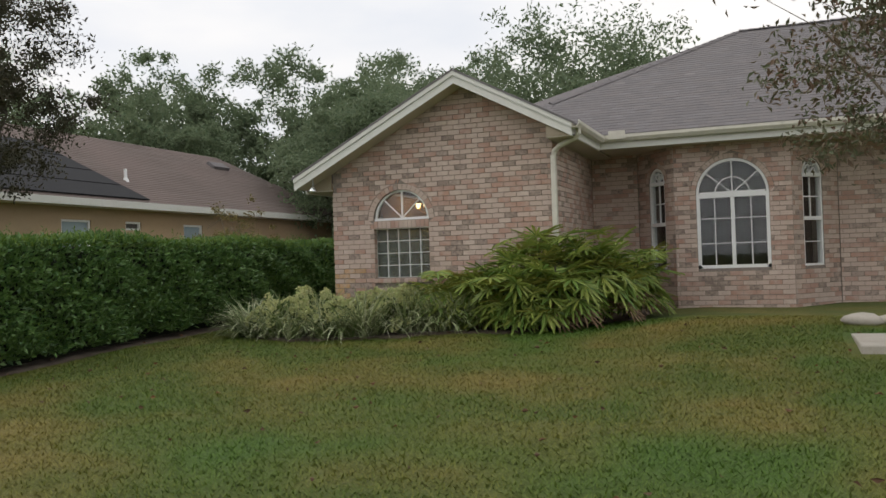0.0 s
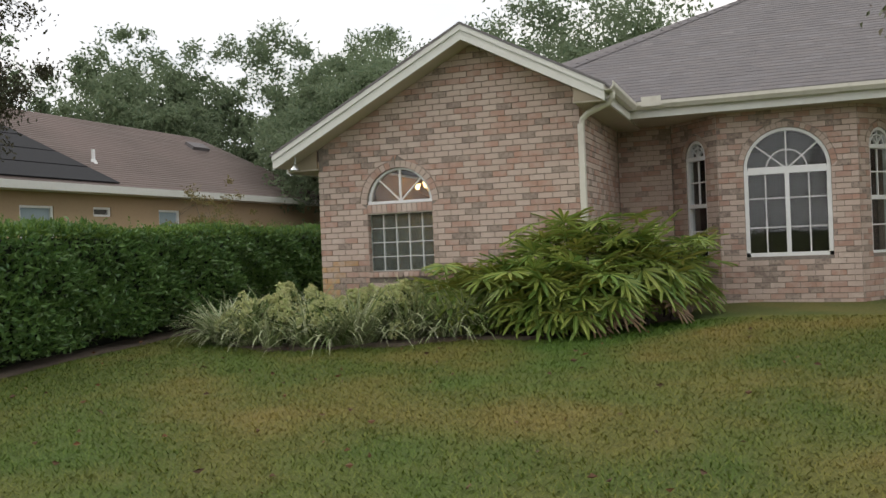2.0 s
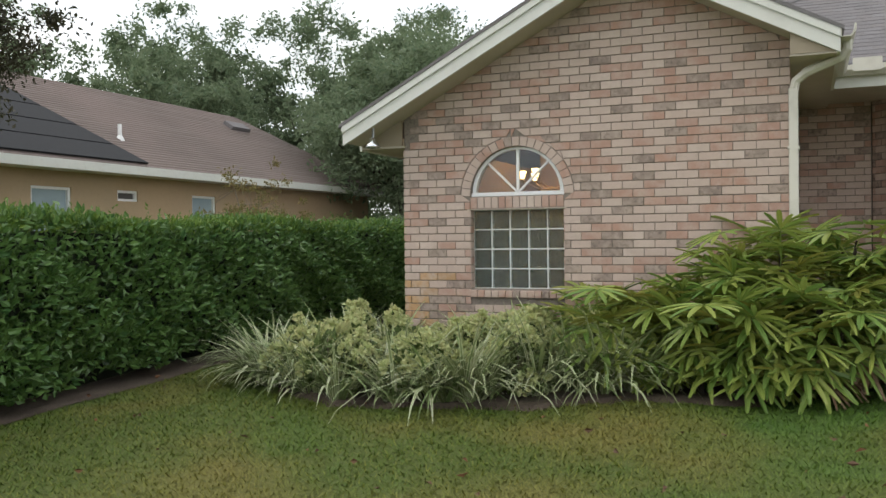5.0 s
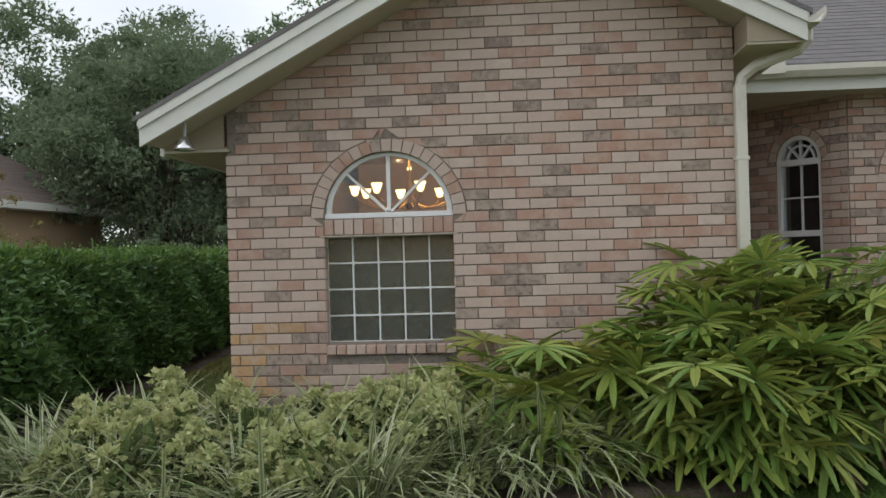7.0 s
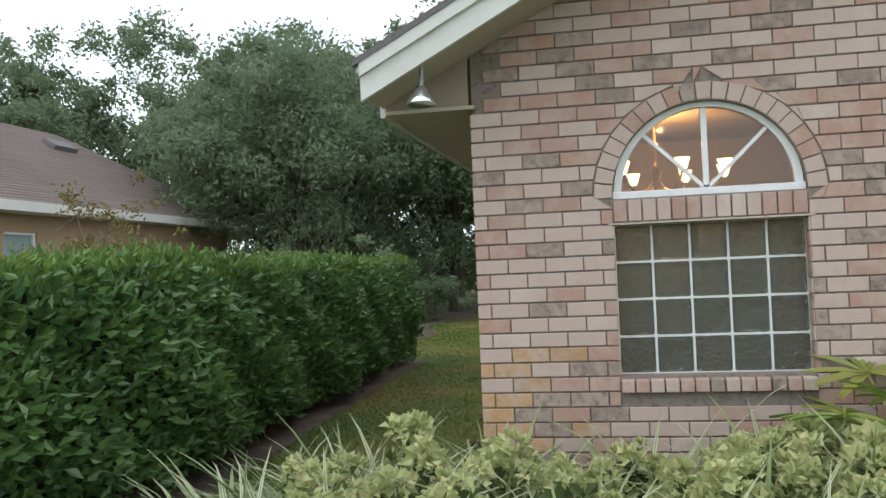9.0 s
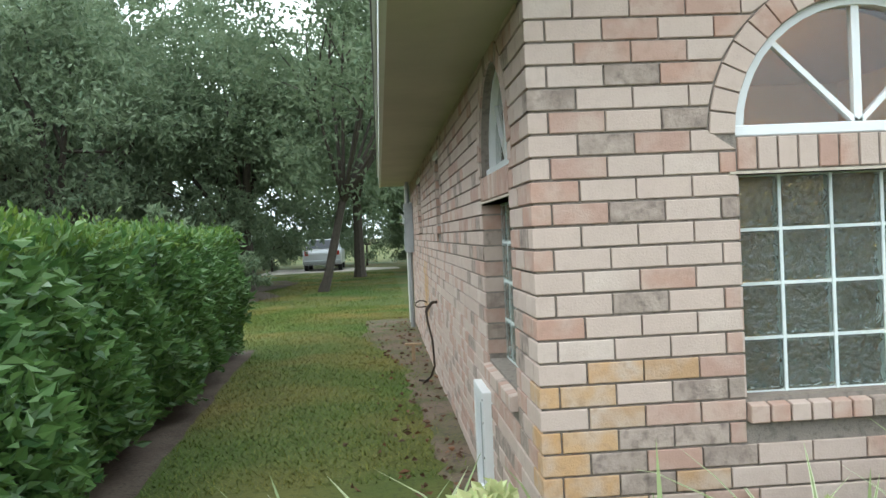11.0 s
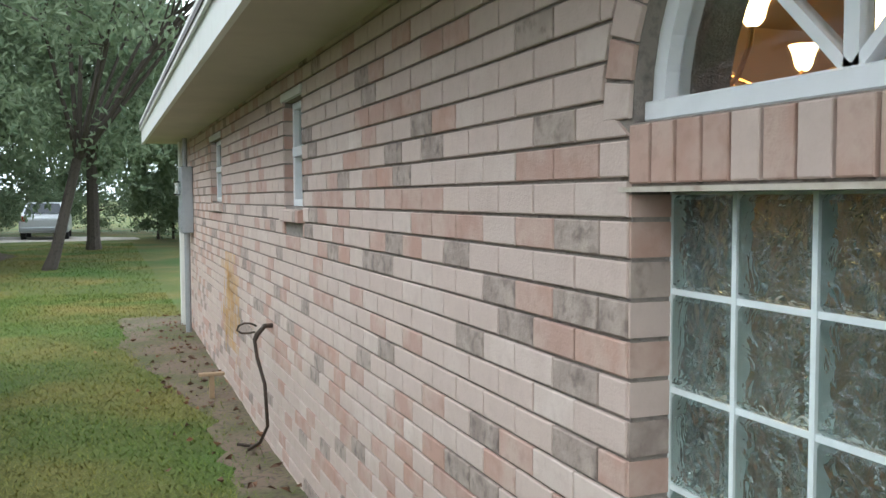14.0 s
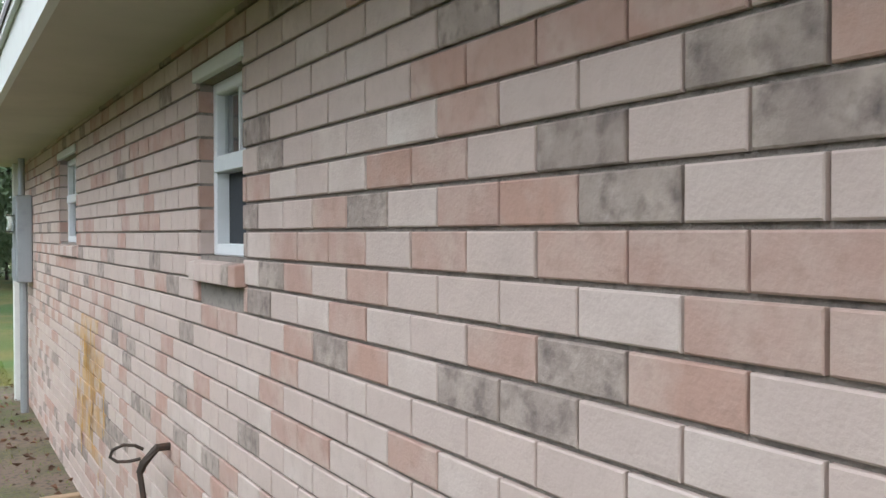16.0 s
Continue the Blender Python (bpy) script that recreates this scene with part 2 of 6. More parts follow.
M = dict(
    brick_pale=mat("brick_pale", (0.6, 0.515, 0.46), 0.85, random=[(0.57, 0.47, 0.41), (0.51, 0.405, 0.35), (0.61, 0.52, 0.46), (0.53, 0.415, 0.355)],
                   dark=(0.43, 0.335, 0.285), grain=1.0, scale=30, patch=(0.49, 0.385, 0.33), patch_scale=7, bump=0.22, bump_scale=120),
    brick_pink=mat("brick_pink", (0.47, 0.325, 0.265), 0.85, random=[(0.46, 0.305, 0.245), (0.41, 0.265, 0.215), (0.5, 0.35, 0.29), (0.44, 0.27, 0.208)],
                   dark=(0.33, 0.21, 0.165), grain=1.0, scale=30, patch=(0.48, 0.36, 0.3), patch_scale=7, bump=0.22, bump_scale=120),
    brick_grey=mat("brick_grey", (0.3, 0.25, 0.22), 0.9, random=[(0.32, 0.255, 0.215), (0.27, 0.21, 0.18), (0.37, 0.295, 0.25)],
                   dark=(0.13, 0.1, 0.09), grain=1.8, scale=22, patch=(0.43, 0.345, 0.29), patch_scale=13, bump=0.45, bump_scale=70),
    brick_ochre=mat("brick_ochre", (0.55, 0.33, 0.13), 0.9, random=[(0.5, 0.29, 0.13), (0.52, 0.34, 0.19), (0.43, 0.27, 0.15)],
                    dark=(0.34, 0.22, 0.13), grain=1.2, scale=30, patch=(0.5, 0.4, 0.33), patch_scale=7, bump=0.35, bump_scale=120),
    mortar=mat("mortar", (0.25, 0.215, 0.185), 0.95, dark=(0.1, 0.085, 0.075), grain=1.5, scale=40, bump=0.5, bump_scale=150),
    white=mat("white_paint", (0.66, 0.67, 0.63), 0.5, dark=(0.5, 0.5, 0.46), grain=0.6, scale=9, patch=(0.66, 0.66, 0.62), patch_scale=3, bump=0.06, bump_scale=60),
    vinyl=mat("white_vinyl", (0.78, 0.79, 0.79), 0.35, dark=(0.6, 0.61, 0.6), grain=0.5, scale=14, bump=0.03),
    soffit=mat("soffit_paint", (0.5, 0.45, 0.37), 0.75, dark=(0.38, 0.34, 0.28), grain=0.6, scale=6, patch=(0.44, 0.4, 0.33), patch_scale=1.2, bump=0.08, bump_scale=90),
    # darker copy of the soffit paint: shade on the box ends, as colour
    soffit_shaded=mat("soffit_paint_shaded", (0.32, 0.27, 0.2), 0.8, dark=(0.24, 0.2, 0.15), grain=0.6, scale=6, bump=0.08, bump_scale=90),
    gutter=mat("gutter_paint", (0.62, 0.6, 0.53), 0.45, dark=(0.4, 0.38, 0.33), grain=0.8, scale=8, bump=0.04),
    shingle=mat("grey_shingle", (0.2, 0.19, 0.19), 0.95, random=[(0.20, 0.19, 0.195), (0.165, 0.155, 0.16), (0.235, 0.22, 0.22), (0.19, 0.175, 0.175)],
                dark=(0.11, 0.105, 0.105), grain=1.4, scale=90, bump=0.6, bump_scale=220),
    shingle_brown=mat("brown_shingle", (0.17, 0.135, 0.12), 0.95, random=[(0.17, 0.137, 0.123), (0.155, 0.123, 0.11), (0.185, 0.15, 0.135)],
                      dark=(0.11, 0.08, 0.07), grain=1.2, scale=30, patch=(0.2, 0.155, 0.14), patch_scale=0.35, bump=0.4, bump_scale=60),
    stucco=mat("tan_stucco", (0.44, 0.315, 0.2), 0.9, dark=(0.36, 0.26, 0.165), grain=0.9, scale=12, patch=(0.4, 0.3, 0.195), patch_scale=0.6, bump=0.4, bump_scale=60),
    solar=mat("solar_mat", (0.008, 0.009, 0.012), 0.8, dark=(0.018, 0.018, 0.024), grain=0.7, scale=8, bump=0.1, bump_scale=40),
    blind=mat("window_blind", (0.3, 0.38, 0.42), 0.5, dark=(0.2, 0.26, 0.3), grain=0.8, scale=3),
    soil=mat("dark_soil", (0.09, 0.065, 0.05), 1.0, dark=(0.035, 0.028, 0.022), grain=1.6, scale=35, patch=(0.13, 0.1, 0.075), patch_scale=3, bump=0.8, bump_scale=45),
    dirt=mat("bare_dirt", (0.16, 0.115, 0.08), 1.0, dark=(0.055, 0.045, 0.035), grain=2.0, scale=24, patch=(0.08, 0.09, 0.03), patch_scale=2.0, bump=1.0, bump_scale=30),
    lawn=mat("lawn_soil", (0.075, 0.1, 0.016), 1.0, dark=(0.03, 0.042, 0.006), grain=1.5, scale=26, patch=(0.16, 0.13, 0.03), patch_scale=0.5, patch2=(0.05, 0.105, 0.012), patch2_scale=0.33, bump=0.8, bump_scale=60),
    grass=mat("grass_blade", (0.12, 0.15, 0.03), 0.6, random=[(0.115, 0.17, 0.016), (0.19, 0.205, 0.03), (0.075, 0.125, 0.012), (0.36, 0.3, 0.1), (0.15, 0.18, 0.02), (0.09, 0.14, 0.013)],
              patch=(0.25, 0.205, 0.05), patch_scale=0.5, patch2=(0.085, 0.165, 0.018), patch2_scale=0.33, transl=0.25),
    hedge_leaf=mat("hedge_leaf", (0.06, 0.13, 0.04), 0.35, random=[(0.06, 0.14, 0.046), (0.13, 0.23, 0.062), (0.036, 0.09, 0.032), (0.092, 0.185, 0.054)], transl=0.2, spec=0.5),
    hedge_tip=mat("hedge_tip", (0.13, 0.22, 0.035), 0.45, random=[(0.13, 0.22, 0.035), (0.1, 0.19, 0.035), (0.19, 0.27, 0.05)], transl=0.25),
    # near-black on purpose: the hedge's inner shade is put into this colour
    hedge_shade_core=mat("hedge_shade_core", (0.012, 0.018, 0.008), 1.0, dark=(0.004, 0.006, 0.003), grain=1.0, scale=8),
    oak_leaf=mat("oak_leaf", (0.075, 0.11, 0.05), 0.55, random=[(0.14, 0.205, 0.12), (0.21, 0.265, 0.155), (0.085, 0.14, 0.08), (0.17, 0.23, 0.13)], transl=0.42),
    brown_leaf=mat("brown_leaf", (0.07, 0.055, 0.025), 0.6, random=[(0.07, 0.055, 0.028), (0.05, 0.05, 0.022), (0.1, 0.07, 0.035), (0.045, 0.045, 0.02)], transl=0.15),
    myrtle_leaf=mat("myrtle_leaf", (0.1, 0.12, 0.06), 0.6, random=[(0.1, 0.12, 0.06), (0.14, 0.15, 0.09), (0.08, 0.11, 0.05), (0.17, 0.1, 0.07)], transl=0.2),
    gold_leaf=mat("gold_leaf", (0.22, 0.17, 0.05), 0.6, random=[(0.22, 0.17, 0.05), (0.16, 0.15, 0.05), (0.28, 0.2, 0.07)], transl=0.2),
    bark=mat("bark", (0.075, 0.062, 0.05), 0.95, dark=(0.028, 0.023, 0.019), grain=1.6, scale=18, bump=1.0, bump_scale=30),
    twig=mat("pale_bark", (0.2, 0.165, 0.13), 0.9, dark=(0.11, 0.09, 0.07), grain=1.2, scale=30, bump=0.4),
    palm=mat("palm_leaf", (0.13, 0.23, 0.07), 0.4, random=[(0.13, 0.23, 0.05), (0.22, 0.31, 0.07), (0.075, 0.15, 0.04), (0.33, 0.38, 0.09)], transl=0.25),
    palm_dry=mat("dry_palm_leaf", (0.32, 0.22, 0.14), 0.8, random=[(0.32, 0.22, 0.14), (0.24, 0.15, 0.09), (0.38, 0.28, 0.19)], transl=0.1),
    palm_gold=mat("yellowing_palm_leaf", (0.32, 0.31, 0.07), 0.5, random=[(0.32, 0.31, 0.07), (0.24, 0.29, 0.07)], transl=0.25),
    strap=mat("strap_leaf", (0.16, 0.22, 0.09), 0.45, random=[(0.15, 0.23, 0.075), (0.23, 0.29, 0.12), (0.11, 0.18, 0.05), (0.28, 0.33, 0.15)], transl=0.2),
    strap_edge=mat("strap_leaf_cream", (0.6, 0.62, 0.42), 0.5, random=[(0.6, 0.62, 0.42), (0.5, 0.54, 0.34), (0.66, 0.66, 0.5)], transl=0.2),
    herb=mat("pale_herb_leaf", (0.3, 0.38, 0.17), 0.7, random=[(0.4, 0.45, 0.19), (0.5, 0.55, 0.27), (0.31, 0.37, 0.14), (0.6, 0.58, 0.31)], transl=0.25),
    # herb green darkened: the shade inside the mounds is in this colour
    herb_shade=mat("herb_shaded_leaf", (0.1, 0.14, 0.05), 0.7, random=[(0.1, 0.15, 0.045), (0.14, 0.19, 0.06), (0.07, 0.1, 0.035)], transl=0.2),
    fallen=mat("fallen_leaf", (0.2, 0.09, 0.04), 0.8, random=[(0.2, 0.09, 0.04), (0.12, 0.06, 0.03), (0.28, 0.14, 0.06), (0.09, 0.05, 0.03)]),
    concrete=mat("concrete", (0.42, 0.39, 0.34), 0.9, dark=(0.3, 0.27, 0.23), grain=1.0, scale=30, patch=(0.36, 0.33, 0.28), patch_scale=2, bump=0.3, bump_scale=90),
    wood=mat("raw_wood", (0.36, 0.25, 0.15), 0.8, dark=(0.22, 0.15, 0.09), grain=1.2, scale=25, bump=0.3),
    plaster=mat("room_plaster", (0.55, 0.43, 0.28), 0.8, dark=(0.48, 0.37, 0.24), grain=0.6, scale=5),
    # darkness of unlit interiors, put into the surface colour
    unlit_tone=mat("unlit_room_tone", (0.09, 0.085, 0.08), 0.9, dark=(0.05, 0.05, 0.05), grain=0.6, scale=2),
    brass=mat("aged_brass", (0.45, 0.3, 0.12), 0.35, 1.0, dark=(0.2, 0.13, 0.05), grain=0.8, scale=20),
    iron=mat("dark_iron", (0.06, 0.045, 0.035), 0.6, 0.6, dark=(0.12, 0.06, 0.03), grain=1.2, scale=30, bump=0.3),
    grey_metal=mat("grey_metal", (0.36, 0.38, 0.39), 0.45, 0.5, dark=(0.25, 0.26, 0.27), grain=0.8, scale=15, bump=0.05),
    chrome=mat("lamp_chrome", (0.7, 0.72, 0.74), 0.2, 0.9, dark=(0.5, 0.5, 0.5), grain=0.5, scale=20),
    rust=mat("rust_streak", (0.5, 0.27, 0.06), 0.9, dark=(0.36, 0.2, 0.06), grain=1.4, scale=20, patch=(0.55, 0.36, 0.14), patch_scale=5),
    grout=mat("block_joint", (0.7, 0.75, 0.74), 0.6, dark=(0.45, 0.5, 0.48), grain=0.8, scale=25),
    steel_lintel=mat("lintel_paint", (0.5, 0.44, 0.36), 0.6, dark=(0.22, 0.13, 0.08), grain=1.2, scale=20, bump=0.1),
    pane=glass_mat("window_glass", (0.93, 0.97, 0.96)),
    block=glass_mat("wavy_block_glass", (0.36, 0.47, 0.45), 0.05, 1.0, 20, 0.92),
    shade=glow_mat("lit_shade", (1.0, 0.64, 0.27), 9.0),
    car_paint=mat("car_paint", (0.62, 0.64, 0.66), 0.25, 0.2, dark=(0.5, 0.52, 0.54), grain=0.4, scale=6),
    car_glass=mat("car_glass", (0.03, 0.035, 0.04), 0.08, dark=(0.02, 0.022, 0.025), grain=0.4, scale=5),
    tail_lamp=mat("tail_lamp", (0.35, 0.03, 0.02), 0.25, dark=(0.2, 0.02, 0.015), grain=0.5, scale=20),
    tyre=mat("tyre", (0.025, 0.025, 0.026), 0.85, dark=(0.015, 0.015, 0.015), grain=0.8, scale=30, bump=0.3),
    screen=mat("insect_screen", (0.035, 0.04, 0.045), 0.9, dark=(0.02, 0.022, 0.025), grain=0.8, scale=60),
)


# ---------------- helpers ----------------
ORIGIN = {}


def thing(name, loc, label, category, group="", kind=""):
    ob = new(name)
    ob.location = loc
    ORIGIN[ob] = Vector(loc)
    return tagged(ob, label, category, group, kind)


def mesh_of(name, verts, faces, mats, idx=None, smooth=False):
    me = bpy.data.meshes.new(name)
    me.from_pydata(verts, [], faces)
    for m in mats if isinstance(mats, (list, tuple)) else [mats]:
        me.materials.append(m)
    if idx is not None:
        me.polygons.foreach_set("material_index", np.asarray(idx, dtype=np.int32))
    if smooth:
        me.polygons.foreach_set("use_smooth", np.ones(len(me.polygons), dtype=bool))
    me.update()
    return me


def part(name, bm, material, parent=None, label="", bevel=0.0, smooth=False):
    """Links a bmesh, in world coordinates, as one mesh under a thing or a part."""
    if bevel:
        bmesh.ops.bevel(bm, geom=bm.edges[:], offset=bevel, segments=1, affect="EDGES", clamp_overlap=True)
    bmesh.ops.recalc_face_normals(bm, faces=bm.faces[:])
    at = ORIGIN.get(parent, Vector((0, 0, 0)))
    bmesh.ops.translate(bm, verts=bm.verts[:], vec=-at)
    me = bpy.data.meshes.new(name)
    bm.to_mesh(me)
    bm.free()
    me.materials.append(material)
    if smooth:
        me.polygons.foreach_set("use_smooth", np.ones(len(me.polygons), dtype=bool))
    ob = new(name, me)
    if parent:
        ob.parent = parent
        ORIGIN[ob] = at
    return tagged(ob, label)


def soup(name, verts, faces, mats, parent=None, label="", kind="", idx=None, category="", smooth=False):
    """Links plain arrays, in world coordinates, as one mesh."""
    at = ORIGIN.get(parent, Vector((0, 0, 0)))
    v = np.asarray(verts, float) - np.array(at)
    ob = new(name, mesh_of(name, v.tolist(), [list(f) for f in faces], mats, idx, smooth))
    if parent:
        ob.parent = parent
        ORIGIN[ob] = at
    return tagged(ob, label, category, "", kind)


def box(bm, x0, x1, y0, y1, z0, z1):
    vs = [bm.verts.new(p) for p in ((x0, y0, z0), (x1, y0, z0), (x1, y1, z0), (x0, y1, z0), (x0, y0, z1), (x1, y0, z1), (x1, y1, z1), (x0, y1, z1))]
    for f in ((0, 3, 2, 1), (4, 5, 6, 7), (0, 1, 5, 4), (1, 2, 6, 5), (2, 3, 7, 6), (3, 0, 4, 7)):
        bm.faces.new([vs[i] for i in f])
    return vs


def boxed(*b):
    bm = bmesh.new()
    box(bm, *b)
    return bm


def prism(bm, pts, put, w0, w1):
    """A flat outline (u, v) pushed from depth w0 to w1, mapped into the world by put(u, v, w)."""
    a = [bm.verts.new(put(u, v, w0)) for u, v in pts]
    b = [bm.verts.new(put(u, v, w1)) for u, v in pts]
    bm.faces.new(a)
    bm.faces.new(b[::-1])
    for i in range(len(pts)):
        j = (i + 1) % len(pts)
        bm.faces.new((a[i], b[i], b[j], a[j]))


def tube(bm, pts, radii, sides=8):
    """A tapered tube along points."""
    rings = []
    pts = [Vector(p) for p in pts]
    for i, p in enumerate(pts):
        d = (pts[min(i + 1, len(pts) - 1)] - pts[max(i - 1, 0)]).normalized()
        a = d.cross(Vector((0.31, 0.87, 0.38))).normalized()
        b = d.cross(a)
        r = radii[i] if isinstance(radii, (list, tuple)) else radii
        rings.append([bm.verts.new(p + r * (math.cos(t) * a + math.sin(t) * b)) for t in [2 * math.pi * k / sides for k in range(sides)]])
    for r0, r1 in zip(rings, rings[1:]):
        for k in range(sides):
            bm.faces.new((r0[k], r0[(k + 1) % sides], r1[(k + 1) % sides], r1[k]))
    bm.faces.new(rings[0][::-1])
    bm.faces.new(rings[-1])


def lathe(bm, centre, profile, sides=14):
    """A turned shape about an upright axis: profile of (radius, height)."""
    rings = [[bm.verts.new((centre[0] + r * math.cos(2 * math.pi * k / sides), centre[1] + r * math.sin(2 * math.pi * k / sides), centre[2] + h)) for k in range(sides)] for r, h in profile]
    for a, b in zip(rings, rings[1:]):
        for k in range(sides):
            bm.faces.new((a[k], a[(k + 1) % sides], b[(k + 1) % sides], b[k]))
    bm.faces.new(rings[0][::-1])
    bm.faces.new(rings[-1])


rng = np.random.default_rng(7)


def unit(v):
    return v / np.maximum(np.linalg.norm(v, axis=-1, keepdims=True), 1e-9)


def leaves(P, D, L, W, fold=0.25):
    """Folded leaves: base point, pointing way, length and width for each. Two faces a leaf along the midrib."""
    n = len(P)
    D = unit(D)
    S = unit(np.cross(D, rng.normal(size=(n, 3))))
    N = np.cross(S, D)
    L, W = np.broadcast_to(L, n)[:, None], np.broadcast_to(W, n)[:, None]
    base, tip = P, P + D * L - N * L * 0.12
    mid = P + D * L * 0.5
    l, r = mid + S * W / 2 + N * W * fold, mid - S * W / 2 + N * W * fold
    V = np.stack([base, l, tip, r], 1).reshape(-1, 3)
    i = np.arange(n)[:, None] * 4
    return V, np.concatenate([i + [0, 1, 2], i + [0, 2, 3]], 1).reshape(-1, 3)


def blades(P, A, L, W, lift, droop, seg=4, keel=0.0):
    """Arching strap leaves: root, compass way, length, width, first lift and droop, in radians. Striped in three along the width if keel."""
    n = len(P)
    L, W, lift, droop = (np.broadcast_to(q, n).astype(float) for q in (L, W, lift, droop))
    ways = np.stack([np.cos(A), np.sin(A)], 1)
    side = np.stack([-np.sin(A), np.cos(A), np.zeros(n)], 1)
    c, rows = P.copy(), []
    offs = (-1, -0.45, 0.45, 1) if keel else (-1, 1)
    for s in range(seg + 1):
        f = s / seg
        w = W / 2 * (1 - f ** 2.2) * (0.6 + 0.4 * min(1, 4 * f)) + 0.0004
        rows += [c + side * (w * o)[:, None] for o in offs]
        ang = lift - droop * (f + 0.5 / seg)
        c = c + np.concatenate([ways * np.cos(ang)[:, None], np.sin(ang)[:, None]], 1) * (L / seg)[:, None]
    k = len(offs)
    V = np.stack(rows, 1).reshape(-1, 3)
    per = k * (seg + 1)
    quads, mi = [], []
    for s in range(seg):
        for j in range(k - 1):
            quads.append([s * k + j, s * k + j + 1, (s + 1) * k + j + 1, (s + 1) * k + j])
            mi.append(1 if keel and j != 1 else 0)
    F = (np.arange(n)[:, None, None] * per + np.array(quads)[None]).reshape(-1, 4)
    return V, F, np.tile(mi, n)


def ground_z(x, y):
    x, y = np.asarray(x, float), np.asarray(y, float)
    z = -0.038 * np.clip(-y - 1, 0, 14)
    z = z + 0.14 * np.clip((x - 3.6) / 2.2, 0, 1) * np.clip((y + 3.5) / 4, 0, 1)
    return z + 0.012 * np.sin(x * 1.3 + y * 0.7) + 0.01 * np.sin(y * 1.9 - x * 0.6)


# ---------------- brick walls ----------------
COURSE, PITCH, C0, GAP = 0.0808, 0.2032, -0.0628, 0.009
WALL_T = 0.24
WX, DEPTH = 3.82, 11.6          # front gable wall width, side wall length
SLOPE = 0.525
RIDGE_X, RIDGE_Z = 2.38, 4.03   # top of the rake boards


def front_put(u, v, w):
    return (u, w, v)


def side_put(u, v, w):
    return (w, u, v)


def return_put(u, v, w):
    return (WX - w, u, v)


def line_put(ax, ay, bx, by):
    """A wall seen from outside, running from a to b, left to right."""
    d = Vector((bx - ax, by - ay)).normalized()
    inward = Vector((-d.y, d.x))

    def put(u, v, w):
        return (ax + d.x * u + inward.x * w, ay + d.y * u + inward.y * w, v)
    return put, (Vector((bx, by)) - Vector((ax, ay))).length


def rect_hole(u0, u1, v0, v1):
    return lambda v: (u0, u1) if v0 < v < v1 else None


def arch_hole(u0, u1, v0, spring, r):
    """A rectangle with a half-round head of radius r; a height past 1000 tells that it is arched."""
    c = (u0 + u1) / 2

    def at(v):
        if v > 1e3:
            return (c, c)
        if v < v0 or v - spring >= r:
            return None
        return (u0, u1) if v < spring else (c - math.sqrt(r * r - (v - spring) ** 2), c + math.sqrt(r * r - (v - spring) ** 2))
    return at


def rows_of(u_lo, u_hi, v_lo, v_hi, first, holes, left=None, right=None):
    """Bricks as outlines: running bond rows, cut by the holes and by sloping ends. first(row): a joint's place in that row."""
    out = []
    for r in range(int(math.floor((v_lo - C0) / COURSE)), int(math.ceil((v_hi - C0) / COURSE))):
        vb, vt = max(v_lo, C0 + r * COURSE), min(v_hi, C0 + (r + 1) * COURSE)
        if vt - vb < 0.02:
            continue
        lb = [max(u_lo, left(v)) if left else u_lo for v in (vb, vt)]
        rb = [min(u_hi, right(v)) if right else u_hi for v in (vb, vt)]
        spans, cur = [], lb
        cuts = []
        for h in holes:
            b, t = h(vb + 1e-4), h(vt - 1e-4)
            if b or t:
                mid = ((b or t)[0] / 2 + (b or t)[1] / 2,) * 2
                b = b or t
                t = t or (mid if h(1e6) else b)
                cuts.append((b, t))
        for b, t in sorted(cuts):
            spans.append((cur, [b[0], t[0]]))
            cur = [b[1], t[1]]
        spans.append((cur, rb))
        j0 = first(r)
        for (l, rr) in spans:
            lo, hi = min(l), max(rr)
            if max(rr[0] - l[0], rr[1] - l[1]) < 0.02:
                continue
            n0, n1 = math.floor((lo - j0) / PITCH), math.ceil((hi - j0) / PITCH)
            js = [j0 + n * PITCH for n in range(n0, n1 + 1)]
            js = [j for j in js if lo + 0.025 < j < hi - 0.025]
            edges = [None] + js + [None]
            for a, c in zip(edges, edges[1:]):
                q = [(max(a, l[0]) if a is not None else l[0]), (min(c, rr[0]) if c is not None else rr[0]),
                     (min(c, rr[1]) if c is not None else rr[1]), (max(a, l[1]) if a is not None else l[1])]
                if q[1] - q[0] < 0.012 and q[2] - q[3] < 0.012:
                    continue
                q[1], q[2] = max(q[1], q[0] + 0.004), max(q[2], q[3] + 0.004)
                out.append([(q[0], vb), (q[1], vb), (q[2], vt), (q[3], vt)])
    return out


